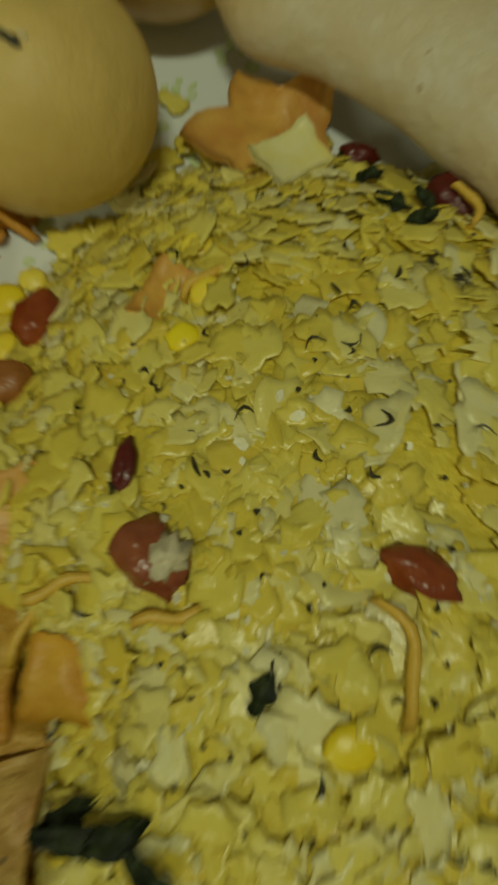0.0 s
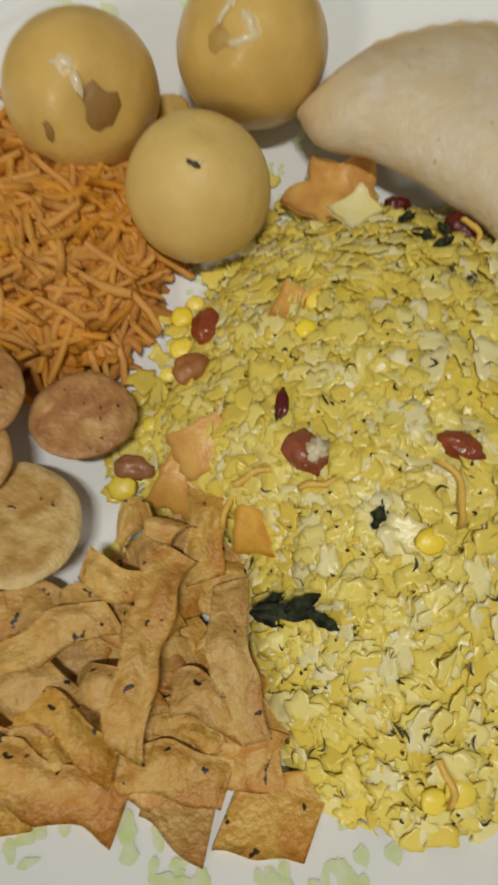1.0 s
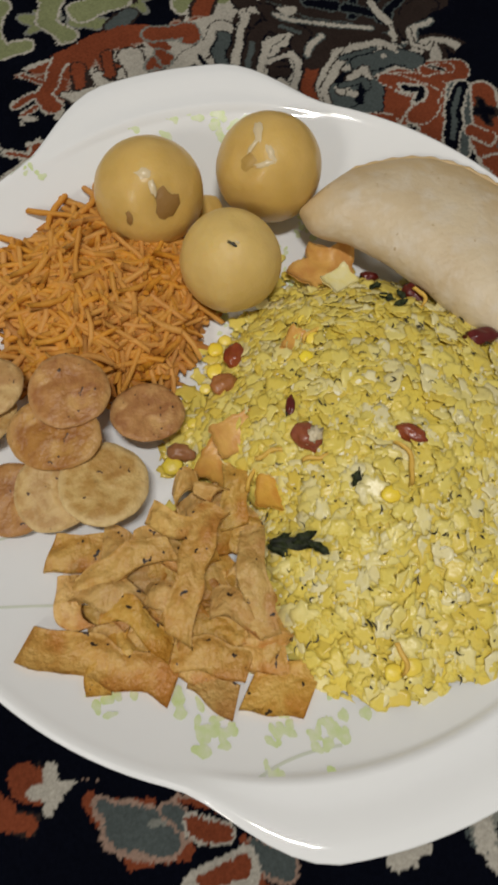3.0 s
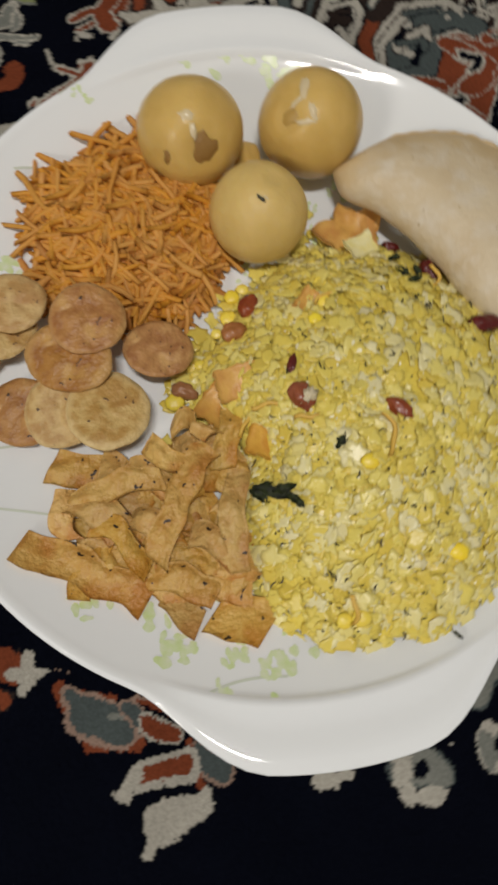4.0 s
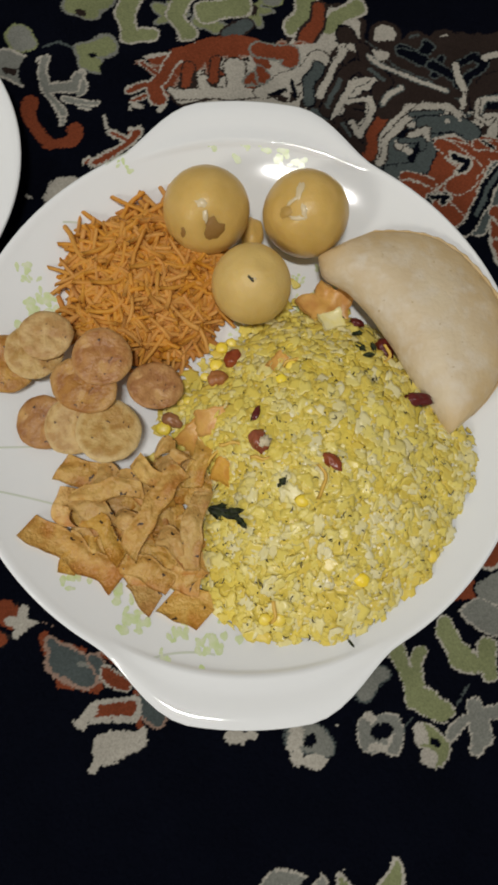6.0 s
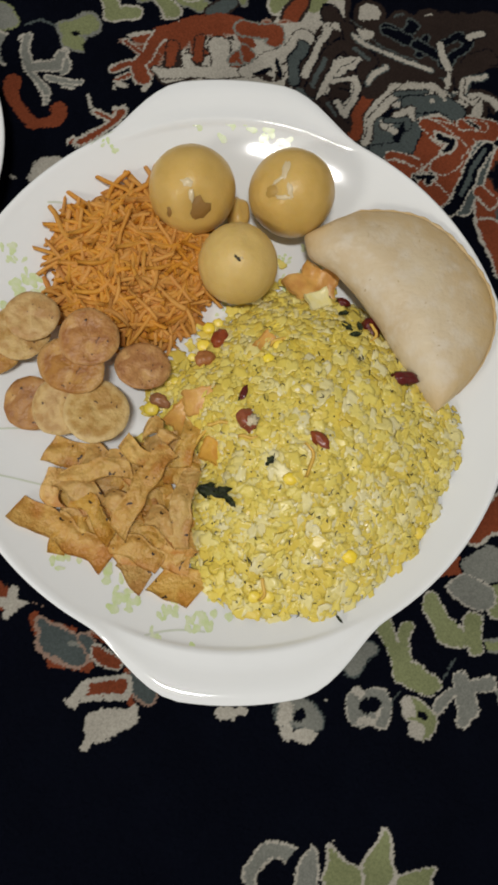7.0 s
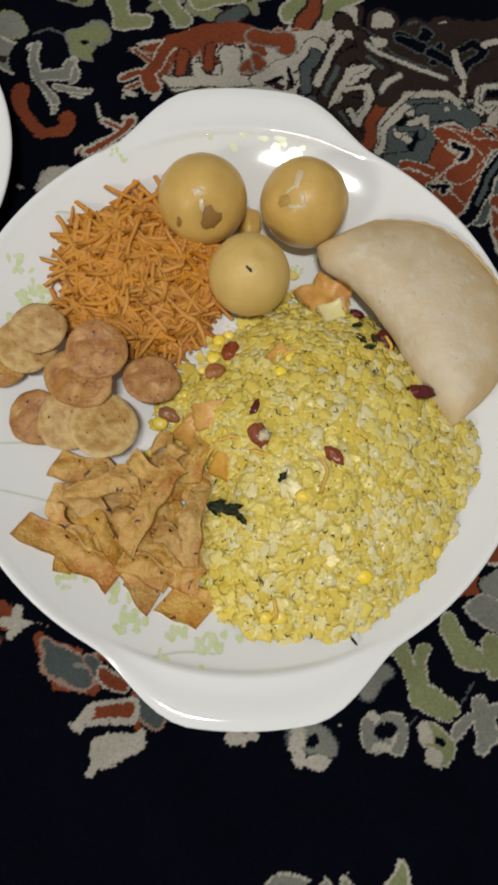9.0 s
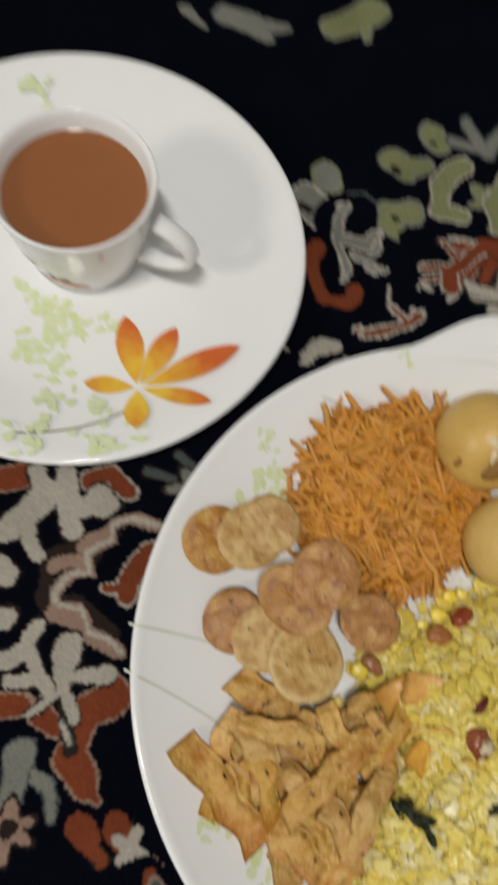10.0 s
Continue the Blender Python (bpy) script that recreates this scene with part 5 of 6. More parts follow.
def noodle_shape(r, length, thick):
    n = 8
    bend, twist, wob = r.gauss(0, 0.42), r.uniform(-0.10, 0.10), r.uniform(0, 6)
    vs = []
    for i in range(n + 1):
        u = i / n * 2 - 1
        c = Vector((u * length / 2, bend * length * (u * u - 0.3) * 0.5 + 0.060 * length * math.sin(u * 3.4 + wob), twist * length * (u * u - 0.3) * 0.5))
        w = thick / 2 * (1 + 0.10 * math.sin(u * 7 + wob)) * (0.95 if i in (0, n) else 1)
        for k in range(6):
            a = 6.28319 * k / 6
            vs.append((c.x, c.y + w * math.cos(a), c.z + w * math.sin(a)))
    return vs, grid_faces(n + 1, 6, True) + [(0, 1, 2, 3, 4, 5), tuple(n * 6 + k for k in (5, 4, 3, 2, 1, 0))]


def sev_pose(r, x, y, lift, tilt):
    e = 0.004
    nrm = Vector((sev_z(x - e, y) - sev_z(x + e, y), sev_z(x, y - e) - sev_z(x, y + e), 2 * e)).normalized()
    nrm = (nrm + Vector((r.gauss(0, tilt), r.gauss(0, tilt), 0))).normalized()
    return Matrix.Translation((x, y, sev_z(x, y) + lift)) @ nrm.to_track_quat("Z", "Y").to_matrix().to_4x4() @ Matrix.Rotation(r.uniform(0, 6.28), 4, "Z")


rnd = random.Random(23)
allv, allf = [], []
for n in range(380):
    a, q = rnd.uniform(0, 6.28319), math.sqrt(rnd.random()) * 0.93
    rr = sev_edge(a) * q
    m = sev_pose(rnd, SEV.x + rr * math.cos(a), SEV.y + rr * math.sin(a), rnd.uniform(-0.0032, -0.0006), 0.13)
    v, f = noodle_shape(rnd, rnd.uniform(0.014, 0.032), rnd.uniform(0.0029, 0.0035))
    b = len(allv)
    allv += [m @ Vector(p) for p in v]
    allf += [tuple(b + i for i in g) for g in f]
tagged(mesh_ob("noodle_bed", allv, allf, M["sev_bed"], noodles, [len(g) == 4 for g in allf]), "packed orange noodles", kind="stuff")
shapes = []
for n in range(20):
    v, f = noodle_shape(rnd, rnd.uniform(0.018, 0.044), rnd.uniform(0.0026, 0.0031))
    me = bpy.data.meshes.new("noodle")
    me.from_pydata(v, [], f)
    me.materials.append(M["sev"])
    for p in me.polygons:
        p.use_smooth = len(p.vertices) == 4
    shapes.append(me)
for n in range(290):
    a, q = rnd.uniform(0, 6.28319), math.sqrt(rnd.random()) * 0.80
    rr = sev_edge(a) * q
    ob = new("noodle", shapes[rnd.randrange(20)])
    ob.parent = noodles
    ob.matrix_basis = sev_pose(rnd, SEV.x + rr * math.cos(a), SEV.y + rr * math.sin(a), rnd.uniform(-0.0008, 0.0016), 0.08)


# ---- round crackers ----
def cracker(x, y, z, radius, mat, label, tilt=(0, 0), turn=0.0, sy=1.0, seed=0, dish=0.10):
    vs, n, rings = [], 40, 8
    for side in (1, -1):
        vs.append((0, 0, side * 0.0010))
        for i in range(1, rings + 1):
            q = i / rings
            for k in range(n):
                a = 6.28319 * k / n
                rr = radius * q * (1 + 0.05 * noise.noise(Vector((math.cos(a) * 1.5, math.sin(a) * 1.5, seed))) + 0.008 * q * math.sin(a * 11 + seed))
                px_, py_ = rr * math.cos(a), rr * sy * math.sin(a)
                th = 0.0007 * (1 - q ** 8) + 0.00045
                zz = dish * radius * (q * q - 0.4) * math.cos(a * 2 + seed) * 0.8 + (0.0008 * noise.noise(Vector((px_ * 150, py_ * 150, seed))) + 0.0002 * noise.noise(Vector((px_ * 520, py_ * 520, seed)))) * (1 if side > 0 else 0.4)
                vs.append((px_, py_, zz + side * th))
    m = 1 + rings * n
    fs = []
    for b, flip in ((0, False), (m, True)):
        g = [(b, b + 1 + k, b + 1 + (k + 1) % n) for k in range(n)]
        g += [(b + 1 + i * n + k, b + 1 + (i + 1) * n + k, b + 1 + (i + 1) * n + (k + 1) % n, b + 1 + i * n + (k + 1) % n) for i in range(rings - 1) for k in range(n)]
        fs += [tuple(reversed(q)) for q in g] if flip else g
    o = 1 + (rings - 1) * n
    fs += [(o + k, m + o + k, m + o + (k + 1) % n, o + (k + 1) % n) for k in range(n)]
    ob = mesh_ob("round_cracker", vs, fs, mat)
    ob.matrix_basis = Matrix.Translation((x, y, z)) @ Euler((radians(tilt[0]), radians(tilt[1]), radians(turn))).to_matrix().to_4x4()
    return tagged(ob, label, "cracker", "round crackers")


PALE, BROWN = "pale golden round fried cracker with blistered surface", "browned round fried cracker with blistered surface"
cracker(-0.1050, 0.0745, 0.0195, 0.0148, M["cracker_brown"], BROWN, (4, 14), 0, 1, 1)
cracker(-0.0925, 0.0830, 0.0215, 0.0148, M["cracker_pale"], PALE, (4, 4), 40, 0.96, 2)
cracker(-0.0880, 0.0915, 0.0250, 0.0132, M["cracker_pale"], PALE, (3, 3), 90, 1.0, 3)
cracker(-0.0300, 0.0775, 0.0190, 0.0142, M["cracker_brown"], BROWN, (-4, 10), 10, 0.90, 4)
cracker(-0.0810, 0.0490, 0.0165, 0.0136, M["cracker_brown"], BROWN, (6, -6), 20, 1.0, 5)
cracker(-0.0655, 0.0495, 0.0195, 0.0150, M["cracker_pale"], PALE, (6, -14), 70, 0.92, 6)
cracker(-0.0472, 0.0492, 0.0235, 0.0162, M["cracker_pale"], PALE, (5, 5), 110, 1.0, 7, 0.05)
cracker(-0.0635, 0.0685, 0.0265, 0.0176, M["cracker_brown"], BROWN, (10, -3), -12, 0.74, 8)
cracker(-0.0572, 0.0835, 0.0305, 0.0146, M["cracker_brown"], BROWN, (4, 3), 0, 1.0, 9)


# ---- flat fried strips ----
def strip(x0, y0, x1, y1, width, z, seed, bow=0.004, side=0.0, twist=0.0, dz=0.0):
    """A ribbon of fried dough from one end to the other, bowed up and bent sideways."""
    n, w = 20, 8
    skew = 0.34 * math.sin(seed * 2.3)
    d = Vector((x1 - x0, y1 - y0))
    ln = d.length
    d.normalize()
    nrm = Vector((-d.y, d.x))
    mid = Vector(((x0 + x1) / 2, (y0 + y1) / 2))
    vs = []
    for s in (1, -1):
        for i in range(n + 1):
            u = i / n * 2 - 1
            c = d * (u * ln / 2) + nrm * (side * (1 - u * u) + 0.0030 * noise.noise(Vector((u * ln * 40, seed, 5.0))))
            zc = bow * (1 - u * u) + dz * u
            for j in range(w + 1):
                v = j / w * 2 - 1
                hw = width * 0.46 * (1 + 0.16 * noise.noise(Vector((u * ln * 60, seed * 3.1, v * 0.6))))
                tw = twist * u
                p = c + nrm * (v * hw * math.cos(tw)) + d * (skew * v * hw)
                zz = zc + v * hw * math.sin(tw) + 0.0026 * noise.noise(Vector((u * ln * 60, v * 1.1, seed))) + 0.0004 * noise.noise(Vector((u * ln * 230, v * 3.0, seed))) - 0.0010 * v * v
                zz = max(zz, surface_z(mid.x + p.x, mid.y + p.y) + 0.0012 - z)
                vs.append((p.x, p.y, zz + s * 0.0008))
    m = (n + 1) * (w + 1)
    tf = grid_faces(n + 1, w + 1)
    fs = [tuple(reversed(g)) for g in tf] + [tuple(m + i for i in g) for g in tf]
    ring = [i * (w + 1) for i in range(n + 1)] + [n * (w + 1) + j for j in range(1, w + 1)] + [i * (w + 1) + w for i in range(n - 1, -1, -1)] + [j for j in range(w - 1, 0, -1)]
    for k in range(len(ring)):
        a, b = ring[k], ring[(k + 1) % len(ring)]
        fs.append((a, b, m + b, m + a))
    ob = mesh_ob("fried_strip", vs, fs, M["strip"])
    ob.location = (mid.x, mid.y, z)
    return tagged(ob, "flat ribbon of golden fried dough flecked with spice seeds", "cracker strip", "fried dough strips")


# lower layer
strip(-0.0690, 0.0290, -0.0480, 0.0270, 0.0150, 0.0110, 1, 0.001)
strip(-0.0500, 0.0300, -0.0380, 0.0240, 0.0130, 0.0120, 2, 0.003, 0.002)
strip(-0.0560, -0.0040, -0.0240, 0.0060, 0.0130, 0.0100, 3, 0.002)
strip(-0.0300, 0.0120, -0.0060, 0.0080, 0.0150, 0.0110, 4, 0.003)
strip(-0.0230, -0.0180, -0.0080, -0.0290, 0.0120, 0.0095, 5, 0.001)
strip(-0.0025, -0.0232, 0.0185, -0.0285, 0.0205, 0.0105, 6, 0.001)
strip(-0.0100, -0.0140, 0.0110, -0.0160, 0.0110, 0.0115, 7, 0.002)
strip(-0.0050, 0.0100, 0.0050, 0.0160, 0.0110, 0.0120, 8, 0.003)
strip(-0.0220, 0.0360, -0.0040, 0.0440, 0.0130, 0.0130, 9, 0.003)
strip(0.0010, 0.0560, -0.0020, 0.0300, 0.0110, 0.0165, 10, 0.002, 0.0, 0.2)
for n in range(64):
    r = random.Random(100 + n)
    cx, cy, a = -0.052 + 0.058 * r.random(), -0.016 + 0.054 * r.random(), r.uniform(0, 3.14)
    if cx - 0.9 * cy > -0.062:
        strip(cx - 0.011 * math.cos(a), cy - 0.011 * math.sin(a), cx + 0.011 * math.cos(a), cy + 0.011 * math.sin(a), r.uniform(0.009, 0.013), 0.0088 + 0.0009 * (n % 4), 200 + n, 0.003, 0.002, 0.5 * math.sin(n))
# middle layer
strip(-0.0765, -0.0030, -0.0280, -0.0215, 0.0150, 0.0125, 11, 0.003, 0.002, 0.08)
strip(-0.0280, -0.0120, -0.0020, -0.0180, 0.0125, 0.0140, 12, 0.003, 0.002, -0.2)
strip(-0.0140, 0.0030, 0.0040, -0.0060, 0.0115, 0.0155, 13, 0.005, 0.003, 0.3)
strip(-0.0620, 0.0190, -0.0550, 0.0010, 0.0095, 0.0155, 14, 0.003, -0.004, 0.5)
strip(-0.0400, 0.0270, -0.0200, 0.0200, 0.0120, 0.0165, 15, 0.004, 0.002, -0.3)
strip(-0.0360, 0.0100, -0.0240, 0.0000, 0.0110, 0.0165, 16, 0.006, 0.003, 0.5)
strip(-0.0180, 0.0160, -0.0100, 0.0240, 0.0120, 0.0165, 17, 0.004, 0.002, 0.4)
strip(0.0050, 0.0290, 0.0050, -0.0100, 0.0115, 0.0165, 18, 0.006, -0.003, 0.3)
# upper layer
strip(-0.0600, 0.0130, -0.0250, 0.0250, 0.0105, 0.0195, 19, 0.003, 0.001, 0.35, 0.002)
strip(-0.0560, 0.0140, -0.0380, 0.0020, 0.0150, 0.0180, 20, 0.003, 0.002, 0.2)
strip(-0.0500, 0.0060, -0.0280, -0.0110, 0.0100, 0.0190, 21, 0.004, 0.003, -0.4)
strip(-0.0320, 0.0380, -0.0140, 0.0300, 0.0095, 0.0205, 22, 0.004, -0.003, -0.4)
strip(-0.0230, 0.0420, -0.0130, 0.0460, 0.0085, 0.0205, 23, 0.005, 0.003, 0.6)
strip(-0.0120, 0.0400, -0.0060, 0.0450, 0.0085, 0.0205, 24, 0.004, 0.002, -0.6)
strip(-0.0070, 0.0370, -0.0250, -0.0080, 0.0115, 0.0215, 25, 0.004, -0.003, -0.25)


# ---- half-moon pastry ----
def pastry():
    """A puffed half-moon between two tips: fat along its fold, thin at the sealed rim."""
    a, b = Vector((0.0440, 0.1655)), Vector((0.1225, 0.0815))
    d = b - a
    ln = d.length
    d.normalize()
    nrm = Vector((-d.y, d.x))
    nu, nt_ = 60, 36

    def sides(u):
        """How full the pastry is there, and its near and far edge."""
        q = (0.52 - u) / 0.545 if u < 0.52 else (u - 0.52) / 0.48
        full = max(0.0, 1 - min(1.0, q) ** 2.4) ** 0.5 * min(1.0, u / 0.03) ** 0.5
        near = 0.0030 * math.exp(-((u - 0.44) / 0.24) ** 2) - 0.0025 - 0.0060 * math.exp(-((u - 0.09) / 0.09) ** 2)
        return full, near, near + (0.0630 - near) * full
    vs = []
    for i in range(nu + 1):
        u = 0.5 - 0.5 * math.cos(math.pi * i / nu)
        bow, near, far = sides(u)
        far += 0.0003 * math.sin(u * 60) * bow
        for k in range(nt_):
            th = 2 * math.pi * k / nt_
            v = (1 - math.cos(th)) / 2
            c = a + d * (ln * u) + nrm * (near + (far - near) * v)
            h = 0.0145 * bow ** 0.75 * math.copysign(abs(math.sin(th)) ** 0.9, math.sin(th)) * (1.15 - 0.75 * v ** 1.5)
            h = h if h > 0 else h * 0.7
            lump = 0.0011 * noise.noise(Vector((c.x * 75, c.y * 75, th))) + 0.0005 * noise.noise(Vector((c.x * 260, c.y * 260, th)))
            vs.append((c.x, c.y, h + lump * bow + 0.003 * v))
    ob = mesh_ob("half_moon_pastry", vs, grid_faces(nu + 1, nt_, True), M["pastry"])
    bm = bmesh.new()
    bm.from_mesh(ob.data)
    bmesh.ops.remove_doubles(bm, verts=bm.verts, dist=0.0002)
    bmesh.ops.recalc_face_normals(bm, faces=bm.faces)
    bm.to_mesh(ob.data)
    bm.free()
    ob.location.z = 0.0228
    rim = []
    for i in range(61):
        u = 0.5 - 0.5 * math.cos(math.pi * (0.06 + 0.88 * i / 60))
        c = a + d * (ln * u) + nrm * (sides(u)[2] + 0.0008)
        w = 0.0012 + 0.0004 * math.sin(i * 1.9)
        rim += [(c.x + nrm.x * w * math.cos(k * 1.0472), c.y + nrm.y * w * math.cos(k * 1.0472), 0.0030 + w * math.sin(k * 1.0472)) for k in range(6)]
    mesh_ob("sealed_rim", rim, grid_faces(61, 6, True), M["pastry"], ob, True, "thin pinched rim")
    return tagged(ob, "pale golden half-moon fried pastry resting against the rice flakes", "pastry")


pastry()


# ---- three syrupy balls ----
def sweet_ball(x, y, radius, mat, label, pits=(), seed=0.0, flat=0.97):
    """A smooth ball with pressed pits; each pit is a direction, its width and its depth."""
    bm = bmesh.new()
    bmesh.ops.create_icosphere(bm, subdivisions=5, radius=1)
    for v in bm.verts:
        n = v.co.normalized()
        k = 1 + 0.022 * noise.noise(n * 1.2 + Vector((seed, 0, 0))) + 0.006 * noise.noise(n * 5 + Vector((seed, 2, 0)))
        for dx, dy, wd, dp in pits:
            c = Vector((dx, dy, math.sqrt(max(0.0, 1 - dx * dx - dy * dy))))
            k -= dp * math.exp(-((n - c).length / wd) ** 3)
        v.co = n * k * radius
        v.co.z *= flat
    me = bpy.data.meshes.new("sweet_ball")
    bm.to_mesh(me)
    bm.free()
    me.materials.append(mat)
    for p in me.polygons:
        p.use_smooth = True
    ob = new("sweet_ball", me)
    ob.location = (x, y, surface_z(x, y) + radius * 0.965)
    return tagged(ob, label, "sweet ball", "three sweet balls")


def patch_on(ball, name, radius, dx, dy, sx, sy, turn, mat, label, lift=1.0, seed=1):
    """A small curved scrap lying on a ball's skin."""
    r = random.Random(seed)
    c = Vector((dx, dy, math.sqrt(1 - dx * dx - dy * dy)))
    ex = Vector((math.cos(radians(turn)), math.sin(radians(turn)), 0))
    ex = (ex - c * ex.dot(c)).normalized()
    ey = c.cross(ex)
    vs, n = [], 14
    rim = [r.uniform(0.60, 1.15) for _ in range(n)]
    for q in (0.0, 0.5, 1.0):
        for k in range(n):
            a = 6.28319 * k / n
            p = (c + ex * (sx * q * rim[k] * math.cos(a)) + ey * (sy * q * rim[k] * math.sin(a))).normalized()
            vs.append(p * radius * (lift + (0.012 if q < 1 else -0.012)))
    return mesh_ob(name, vs, grid_faces(3, n, True), mat, ball, True, label)


RB = 0.0228
b1 = sweet_ball(-0.0220, 0.1745, RB, M["ball"], "glossy tan sweet ball with a torn oval hole", [(0.33, -0.78, 0.40, 0.085)], 1.0)
b2 = sweet_ball(0.0300, 0.1835, RB, M["ball"], "glossy tan sweet ball with cracked wet skin", [(-0.52, -0.51, 0.24, 0.07)], 5.0)
b3 = sweet_ball(0.0085, 0.1395, 0.0208, M["ball_matt"], "matt tan sweet ball with a small dark slit", [(0.20, 0.19, 0.20, 0.045), (-0.02, -0.32, 0.07, 0.03), (-0.5, -0.75, 0.4, 0.03)], 9.0)
patch_on(b1, "torn_hole", RB, 0.33, -0.78, 0.26, 0.36, -8, M["ball_inside"], "dull brown inside of the torn hole", 0.945, 2)
# pale scraps: lifted skin and the white highlights painted on the balls
patch_on(b1, "skin_flap", RB, -0.05, -0.38, 0.17, 0.10, -8, M["ball_tear_glint"], "pale lifted skin with painted wet highlight", 0.995, 3)
patch_on(b1, "skin_flap", RB, 0.10, -0.60, 0.07, 0.20, 15, M["ball_tear_glint"], "pale lifted skin with painted wet highlight", 0.995, 4)
patch_on(b1, "scuff", RB, -0.37, -0.87, 0.08, 0.16, 20, M["ball_inside"], "small scuffed patch", 0.994, 5)
patch_on(b2, "skin_flap", RB, -0.27, -0.02, 0.09, 0.28, -5, M["ball_tear_glint"], "pale lifted skin with painted wet highlight", 0.995, 6)
patch_on(b2, "skin_flap", RB, -0.40, -0.30, 0.20, 0.06, 40, M["ball_tear_glint"], "pale lifted skin with painted wet highlight", 0.995, 7)
patch_on(b2, "skin_flap", RB, -0.20, -0.62, 0.22, 0.07, 10, M["ball_tear_glint"], "pale lifted skin with painted wet highlight", 0.995, 8)
patch_on(b2, "skin_flap", RB, -0.09, -0.48, 0.08, 0.18, 20, M["ball_tear_glint"], "pale lifted skin with painted wet highlight", 0.995, 10)
# darker tan scrap paints the shade inside the pressed pit
patch_on(b2, "scuff", RB, -0.50, -0.50, 0.24, 0.17, 20, M["ball_dent_shade"], "tan dent under torn skin, its shade painted darker", 0.945, 11)
patch_on(b3, "slit", 0.0208, -0.02, -0.32, 0.13, 0.045, -35, M["seed"], "small dark slit", 0.985, 9)
patch_on(b3, "skin_flap", 0.0208, 0.08, -0.30, 0.05, 0.03, -35, M["ball_tear_glint"], "pale lifted skin with painted wet highlight", 0.992, 12)


morsel = rounded("sweet_morsel", (0.0065, 0.0095, 0.0060), M["ball"], 0.22, 1.4, 4.0, 20)
morsel.matrix_basis = on_heap(0.0035, 0.1760, 0.0060, 15)
tagged(morsel, "small broken tan morsel wedged between the sweet balls", "sweet morsel")


# ---- peanuts, lentils, chips and leaves lying in the mix ----
NUT = "red-skinned fried peanut lying on the rice flakes"
TAN = "tan roasted peanut lying beside the rice flakes"
peanut(0.0258, 0.0568, -60, 0.0116, 0.0094, M["nut_red"], "red-skinned peanut with pale flaked patch, on the rice flakes", 0.0015, True)
peanut(0.0615, 0.0515, -35, 0.0122, 0.0062, M["nut_red"], NUT, 0.0012)
peanut(0.0060, 0.1005, 70, 0.0110, 0.0085, M["nut_red"], NUT, 0.0035)
peanut(0.0000, 0.0885, 10, 0.0115, 0.0085, M["nut_tan"], TAN, 0.0040)
peanut(-0.0195, 0.0640, -15, 0.0105, 0.0070, M["nut_tan"], TAN, 0.0042)
peanut(0.1010, 0.0930, 5, 0.0150, 0.0075, M["chili"], "dark red piece of dried chilli beside the pastry", 0.0015)
peanut(0.0830, 0.1210, -50, 0.0130, 0.0080, M["chili"], "dark red piece of dried chilli beside the pastry", 0.0015)
peanut(0.0670, 0.1340, 0, 0.0075, 0.0055, M["chili"], "dark red piece of dried chilli beside the pastry", 0.0030)
peanut(0.0225, 0.0690, 80, 0.0085, 0.0035, M["chili"], "dark red chilli sliver on the rice flakes", 0.0012)
for x, y, size in ((-0.0010, 0.1080, 0.0070), (-0.0020, 0.0980, 0.0074), (-0.0065, 0.0905, 0.0055), (0.0035, 0.1120, 0.0055), (0.0350, 0.1095, 0.0065), (0.0365, 0.0985, 0.0065), (0.0320, 0.0900, 0.0058), (-0.0225, 0.0590, 0.0080), (-0.0130, 0.0760, 0.0050),
                   (0.1195, 0.0175, 0.0070), (0.0855, -0.0005, 0.0075), (0.0500, -0.0250, 0.0075), (0.0440, -0.0262, 0.0065), (0.0510, 0.0300, 0.0070)):
    lentil(x, y, size, 0.0011 if x > 0.02 else 0.0036)


def star_chip(x, y, turn, size, lift, tilt):
    """A thin star-shaped chip with blunt, uneven points and a wavy face."""
    n, rings = 50, 6
    vs = []
    for side in (1, -1):
        vs.append((0, 0, side * 0.0007))
        for i in range(1, rings + 1):
            for k in range(n):
                a = 6.28319 * k / n
                rr = size * i / rings * (0.60 + 0.40 * (2 * abs((a * 5 / 6.28319) % 1 - 0.5)) ** 1.3 + 0.10 * math.cos(2 * a + 0.6) + 0.03 * math.sin(9 * a))
                px_, py_ = rr * math.cos(a), rr * math.sin(a)
                vs.append((px_, py_, 0.0018 * noise.noise(Vector((px_ * 130, py_ * 130, 2.0))) + 0.10 * rr * math.cos(2 * a) + side * 0.0007))
    m = 1 + rings * n
    fs = []
    for b in (0, m):
        g = [(b, b + 1 + (k + 1) % n, b + 1 + k) for k in range(n)] + [tuple(b + 1 + q for q in f) for f in grid_faces(rings, n, True)]
        fs += g if b == 0 else [tuple(reversed(f)) for f in g]
    o = 1 + (rings - 1) * n
    fs += [(o + k, m + o + k, m + o + (k + 1) % n, o + (k + 1) % n) for k in range(n)]
    ob = mesh_ob("orange_chip", vs, fs, M["chip"])
    ob.matrix_basis = on_heap(x, y, lift, turn, tilt)
    return tagged(ob, "crisp orange star-shaped chip leaning on the pastry", "chip", "chips in the snack mix")


star_chip(0.0505, 0.1420, 40, 0.0170, 0.006, 10)
chip(0.0535, 0.1310, 30, 0.0125, 0.0100, 0.006, 5, 0.2, 4, M["flake_pale"], "pale translucent flake leaning on an orange chip", "rice_flake_large")
chip(0.0300, 0.0990, 60, 0.0110, 0.0100, 0.001, 12, 0.2, 5)
chip(0.0120, 0.0400, 80, 0.0120, 0.0110, 0.004, 10, 0.2, 6)
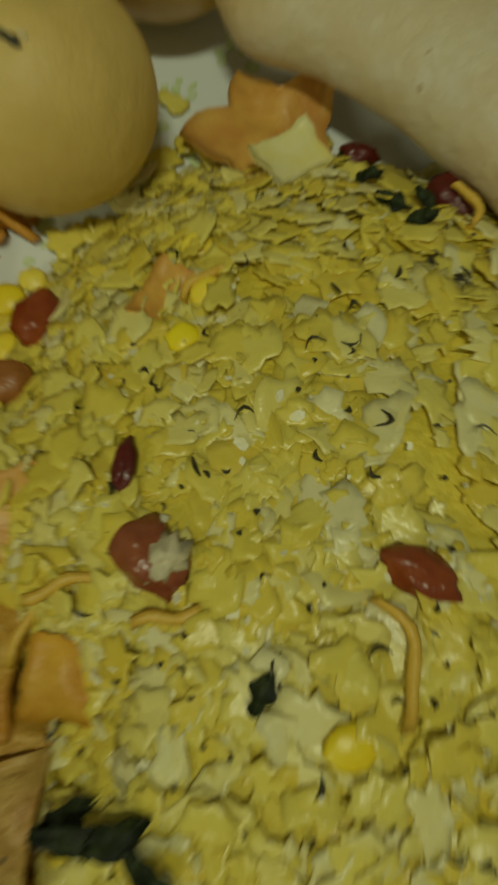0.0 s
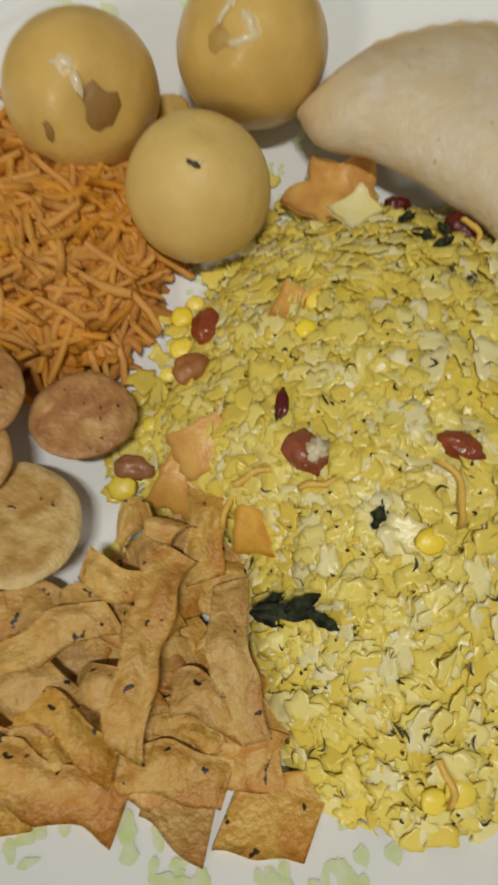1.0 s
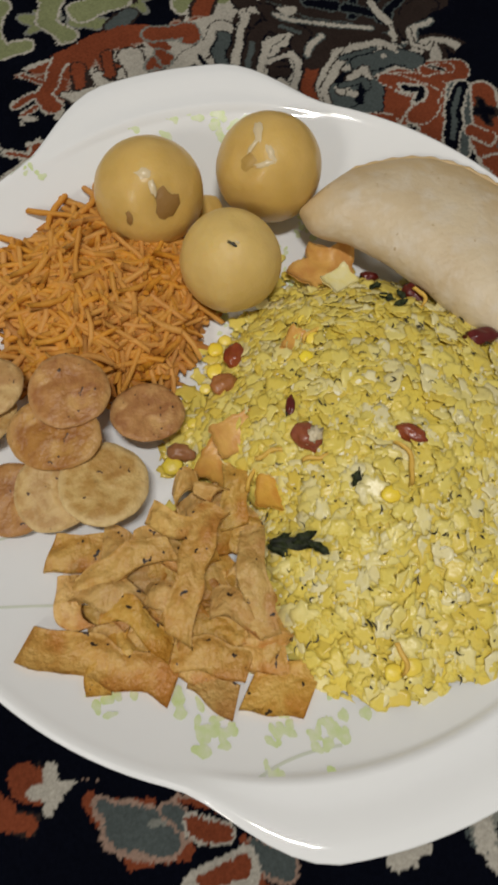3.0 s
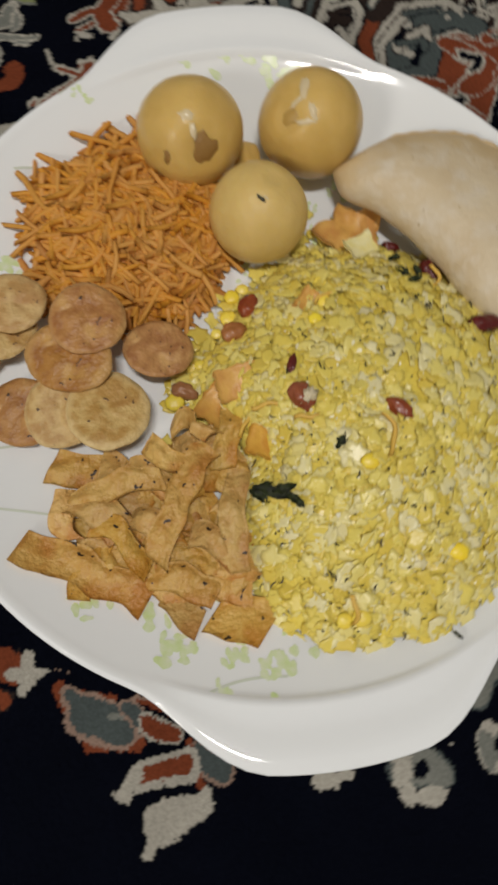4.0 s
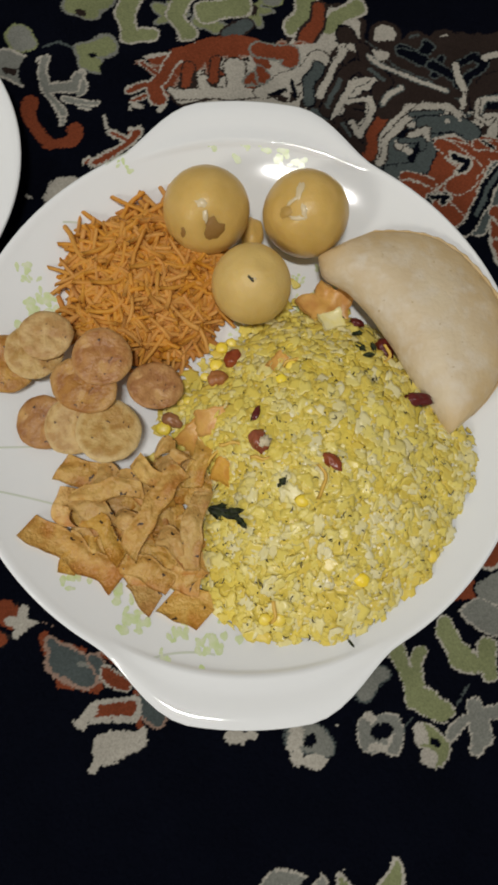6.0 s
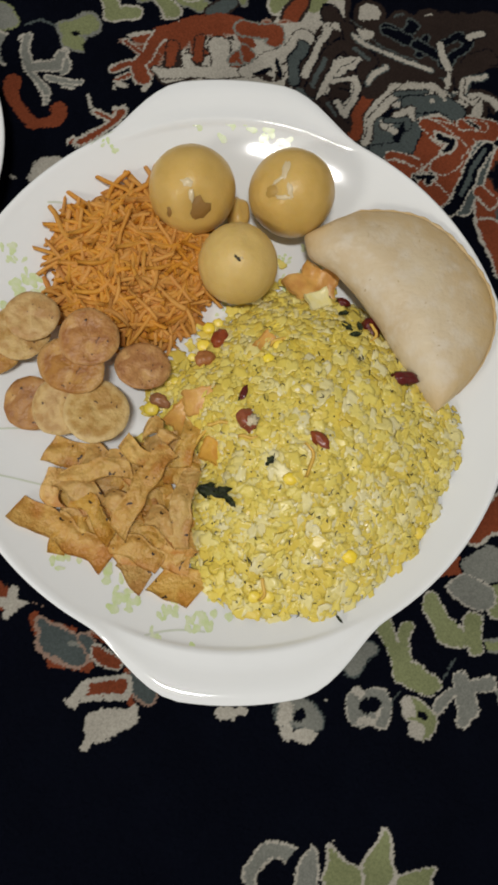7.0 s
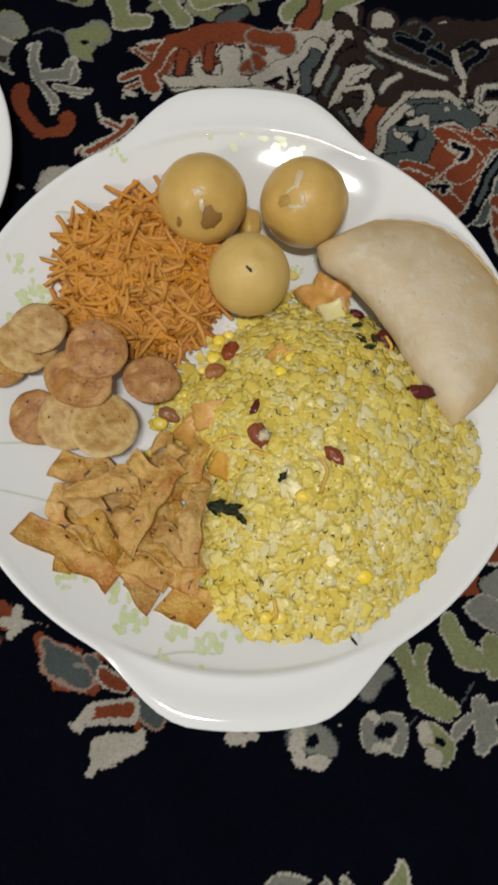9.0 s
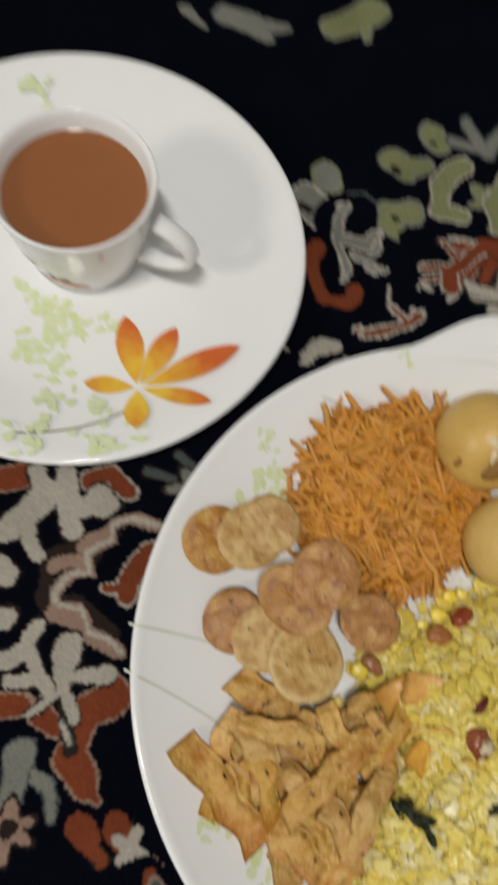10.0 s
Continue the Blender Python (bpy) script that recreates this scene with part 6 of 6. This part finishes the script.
chip(0.0020, 0.0640, 20, 0.0180, 0.0140, 0.004, 8, 0.2, 7)
chip(-0.0060, 0.0560, 60, 0.0160, 0.0130, 0.006, 12, 0.25, 8)


def curry_leaf(x, y, turn, length, width, lift=0.002):
    n = 14
    vs = []
    for s in (1, -1):
        for i in range(n + 1):
            u = i / n
            h = width / 2 * math.sin(math.pi * min(0.98, u + 0.03)) ** 0.6 * (1 + 0.5 * noise.noise(Vector((u * 6, x * 400, 0.5))))
            for v in (-1, -0.4, 0, 0.4, 1):
                vs.append(((u - 0.5) * length, v * h, 0.0016 * noise.noise(Vector((u * 4, v, x * 300))) + 0.0008 * abs(v) + s * 0.0002))
    m = (n + 1) * 5
    g = grid_faces(n + 1, 5)
    ob = mesh_ob("curry_leaf", vs, g + [tuple(m + i for i in reversed(q)) for q in g], M["curry_leaf"])
    ob.matrix_basis = on_heap(x, y, lift, turn, 8)
    return tagged(ob, "dark fried curry leaf on the rice flakes", "leaf", "fried curry leaves")


curry_leaf(0.0185, 0.0190, -10, 0.0200, 0.0042, 0.0035)
curry_leaf(0.0130, 0.0215, 30, 0.0100, 0.0044, 0.0040)
curry_leaf(0.0120, 0.0185, -30, 0.0090, 0.0034, 0.0038)
curry_leaf(0.0205, 0.0205, 18, 0.0095, 0.0034, 0.0042)
curry_leaf(0.0245, 0.0160, -38, 0.0085, 0.0032, 0.0040)
curry_leaf(0.0640, 0.1330, 40, 0.0055, 0.0022)
curry_leaf(0.0745, 0.1130, 15, 0.0065, 0.0026)
curry_leaf(0.0770, 0.1190, -60, 0.0060, 0.0028)
curry_leaf(0.0400, 0.0370, 60, 0.0060, 0.0030)
curry_leaf(0.0680, 0.1265, 20, 0.0060, 0.0025)
curry_leaf(0.0700, 0.1170, -30, 0.0070, 0.0030)
curry_leaf(0.0860, -0.0300, -40, 0.0045, 0.0015)


def loose_noodle(x, y, turn, length, lift=0.0022):
    v, f = noodle_shape(random.Random(int(x * 9000)), length, 0.0019)
    ob = mesh_ob("loose_noodle", v, f, M["sev_pale"], smooth=[len(g) == 4 for g in f])
    ob.matrix_basis = on_heap(x, y, lift, turn, 0)
    return tagged(ob, "single orange fried noodle on the rice flakes", "noodle", "stray noodles")


loose_noodle(0.0590, 0.0400, 97, 0.0165)
loose_noodle(0.0130, 0.0530, 14, 0.0115, 0.0030)
loose_noodle(0.0280, 0.0475, 7, 0.0095)
loose_noodle(0.0475, -0.0225, 92, 0.0105)
loose_noodle(0.0350, 0.1010, 40, 0.0090)
loose_noodle(0.0060, 0.0480, 75, 0.0130, 0.0040)
loose_noodle(0.0845, 0.1165, 100, 0.0090, 0.0045)
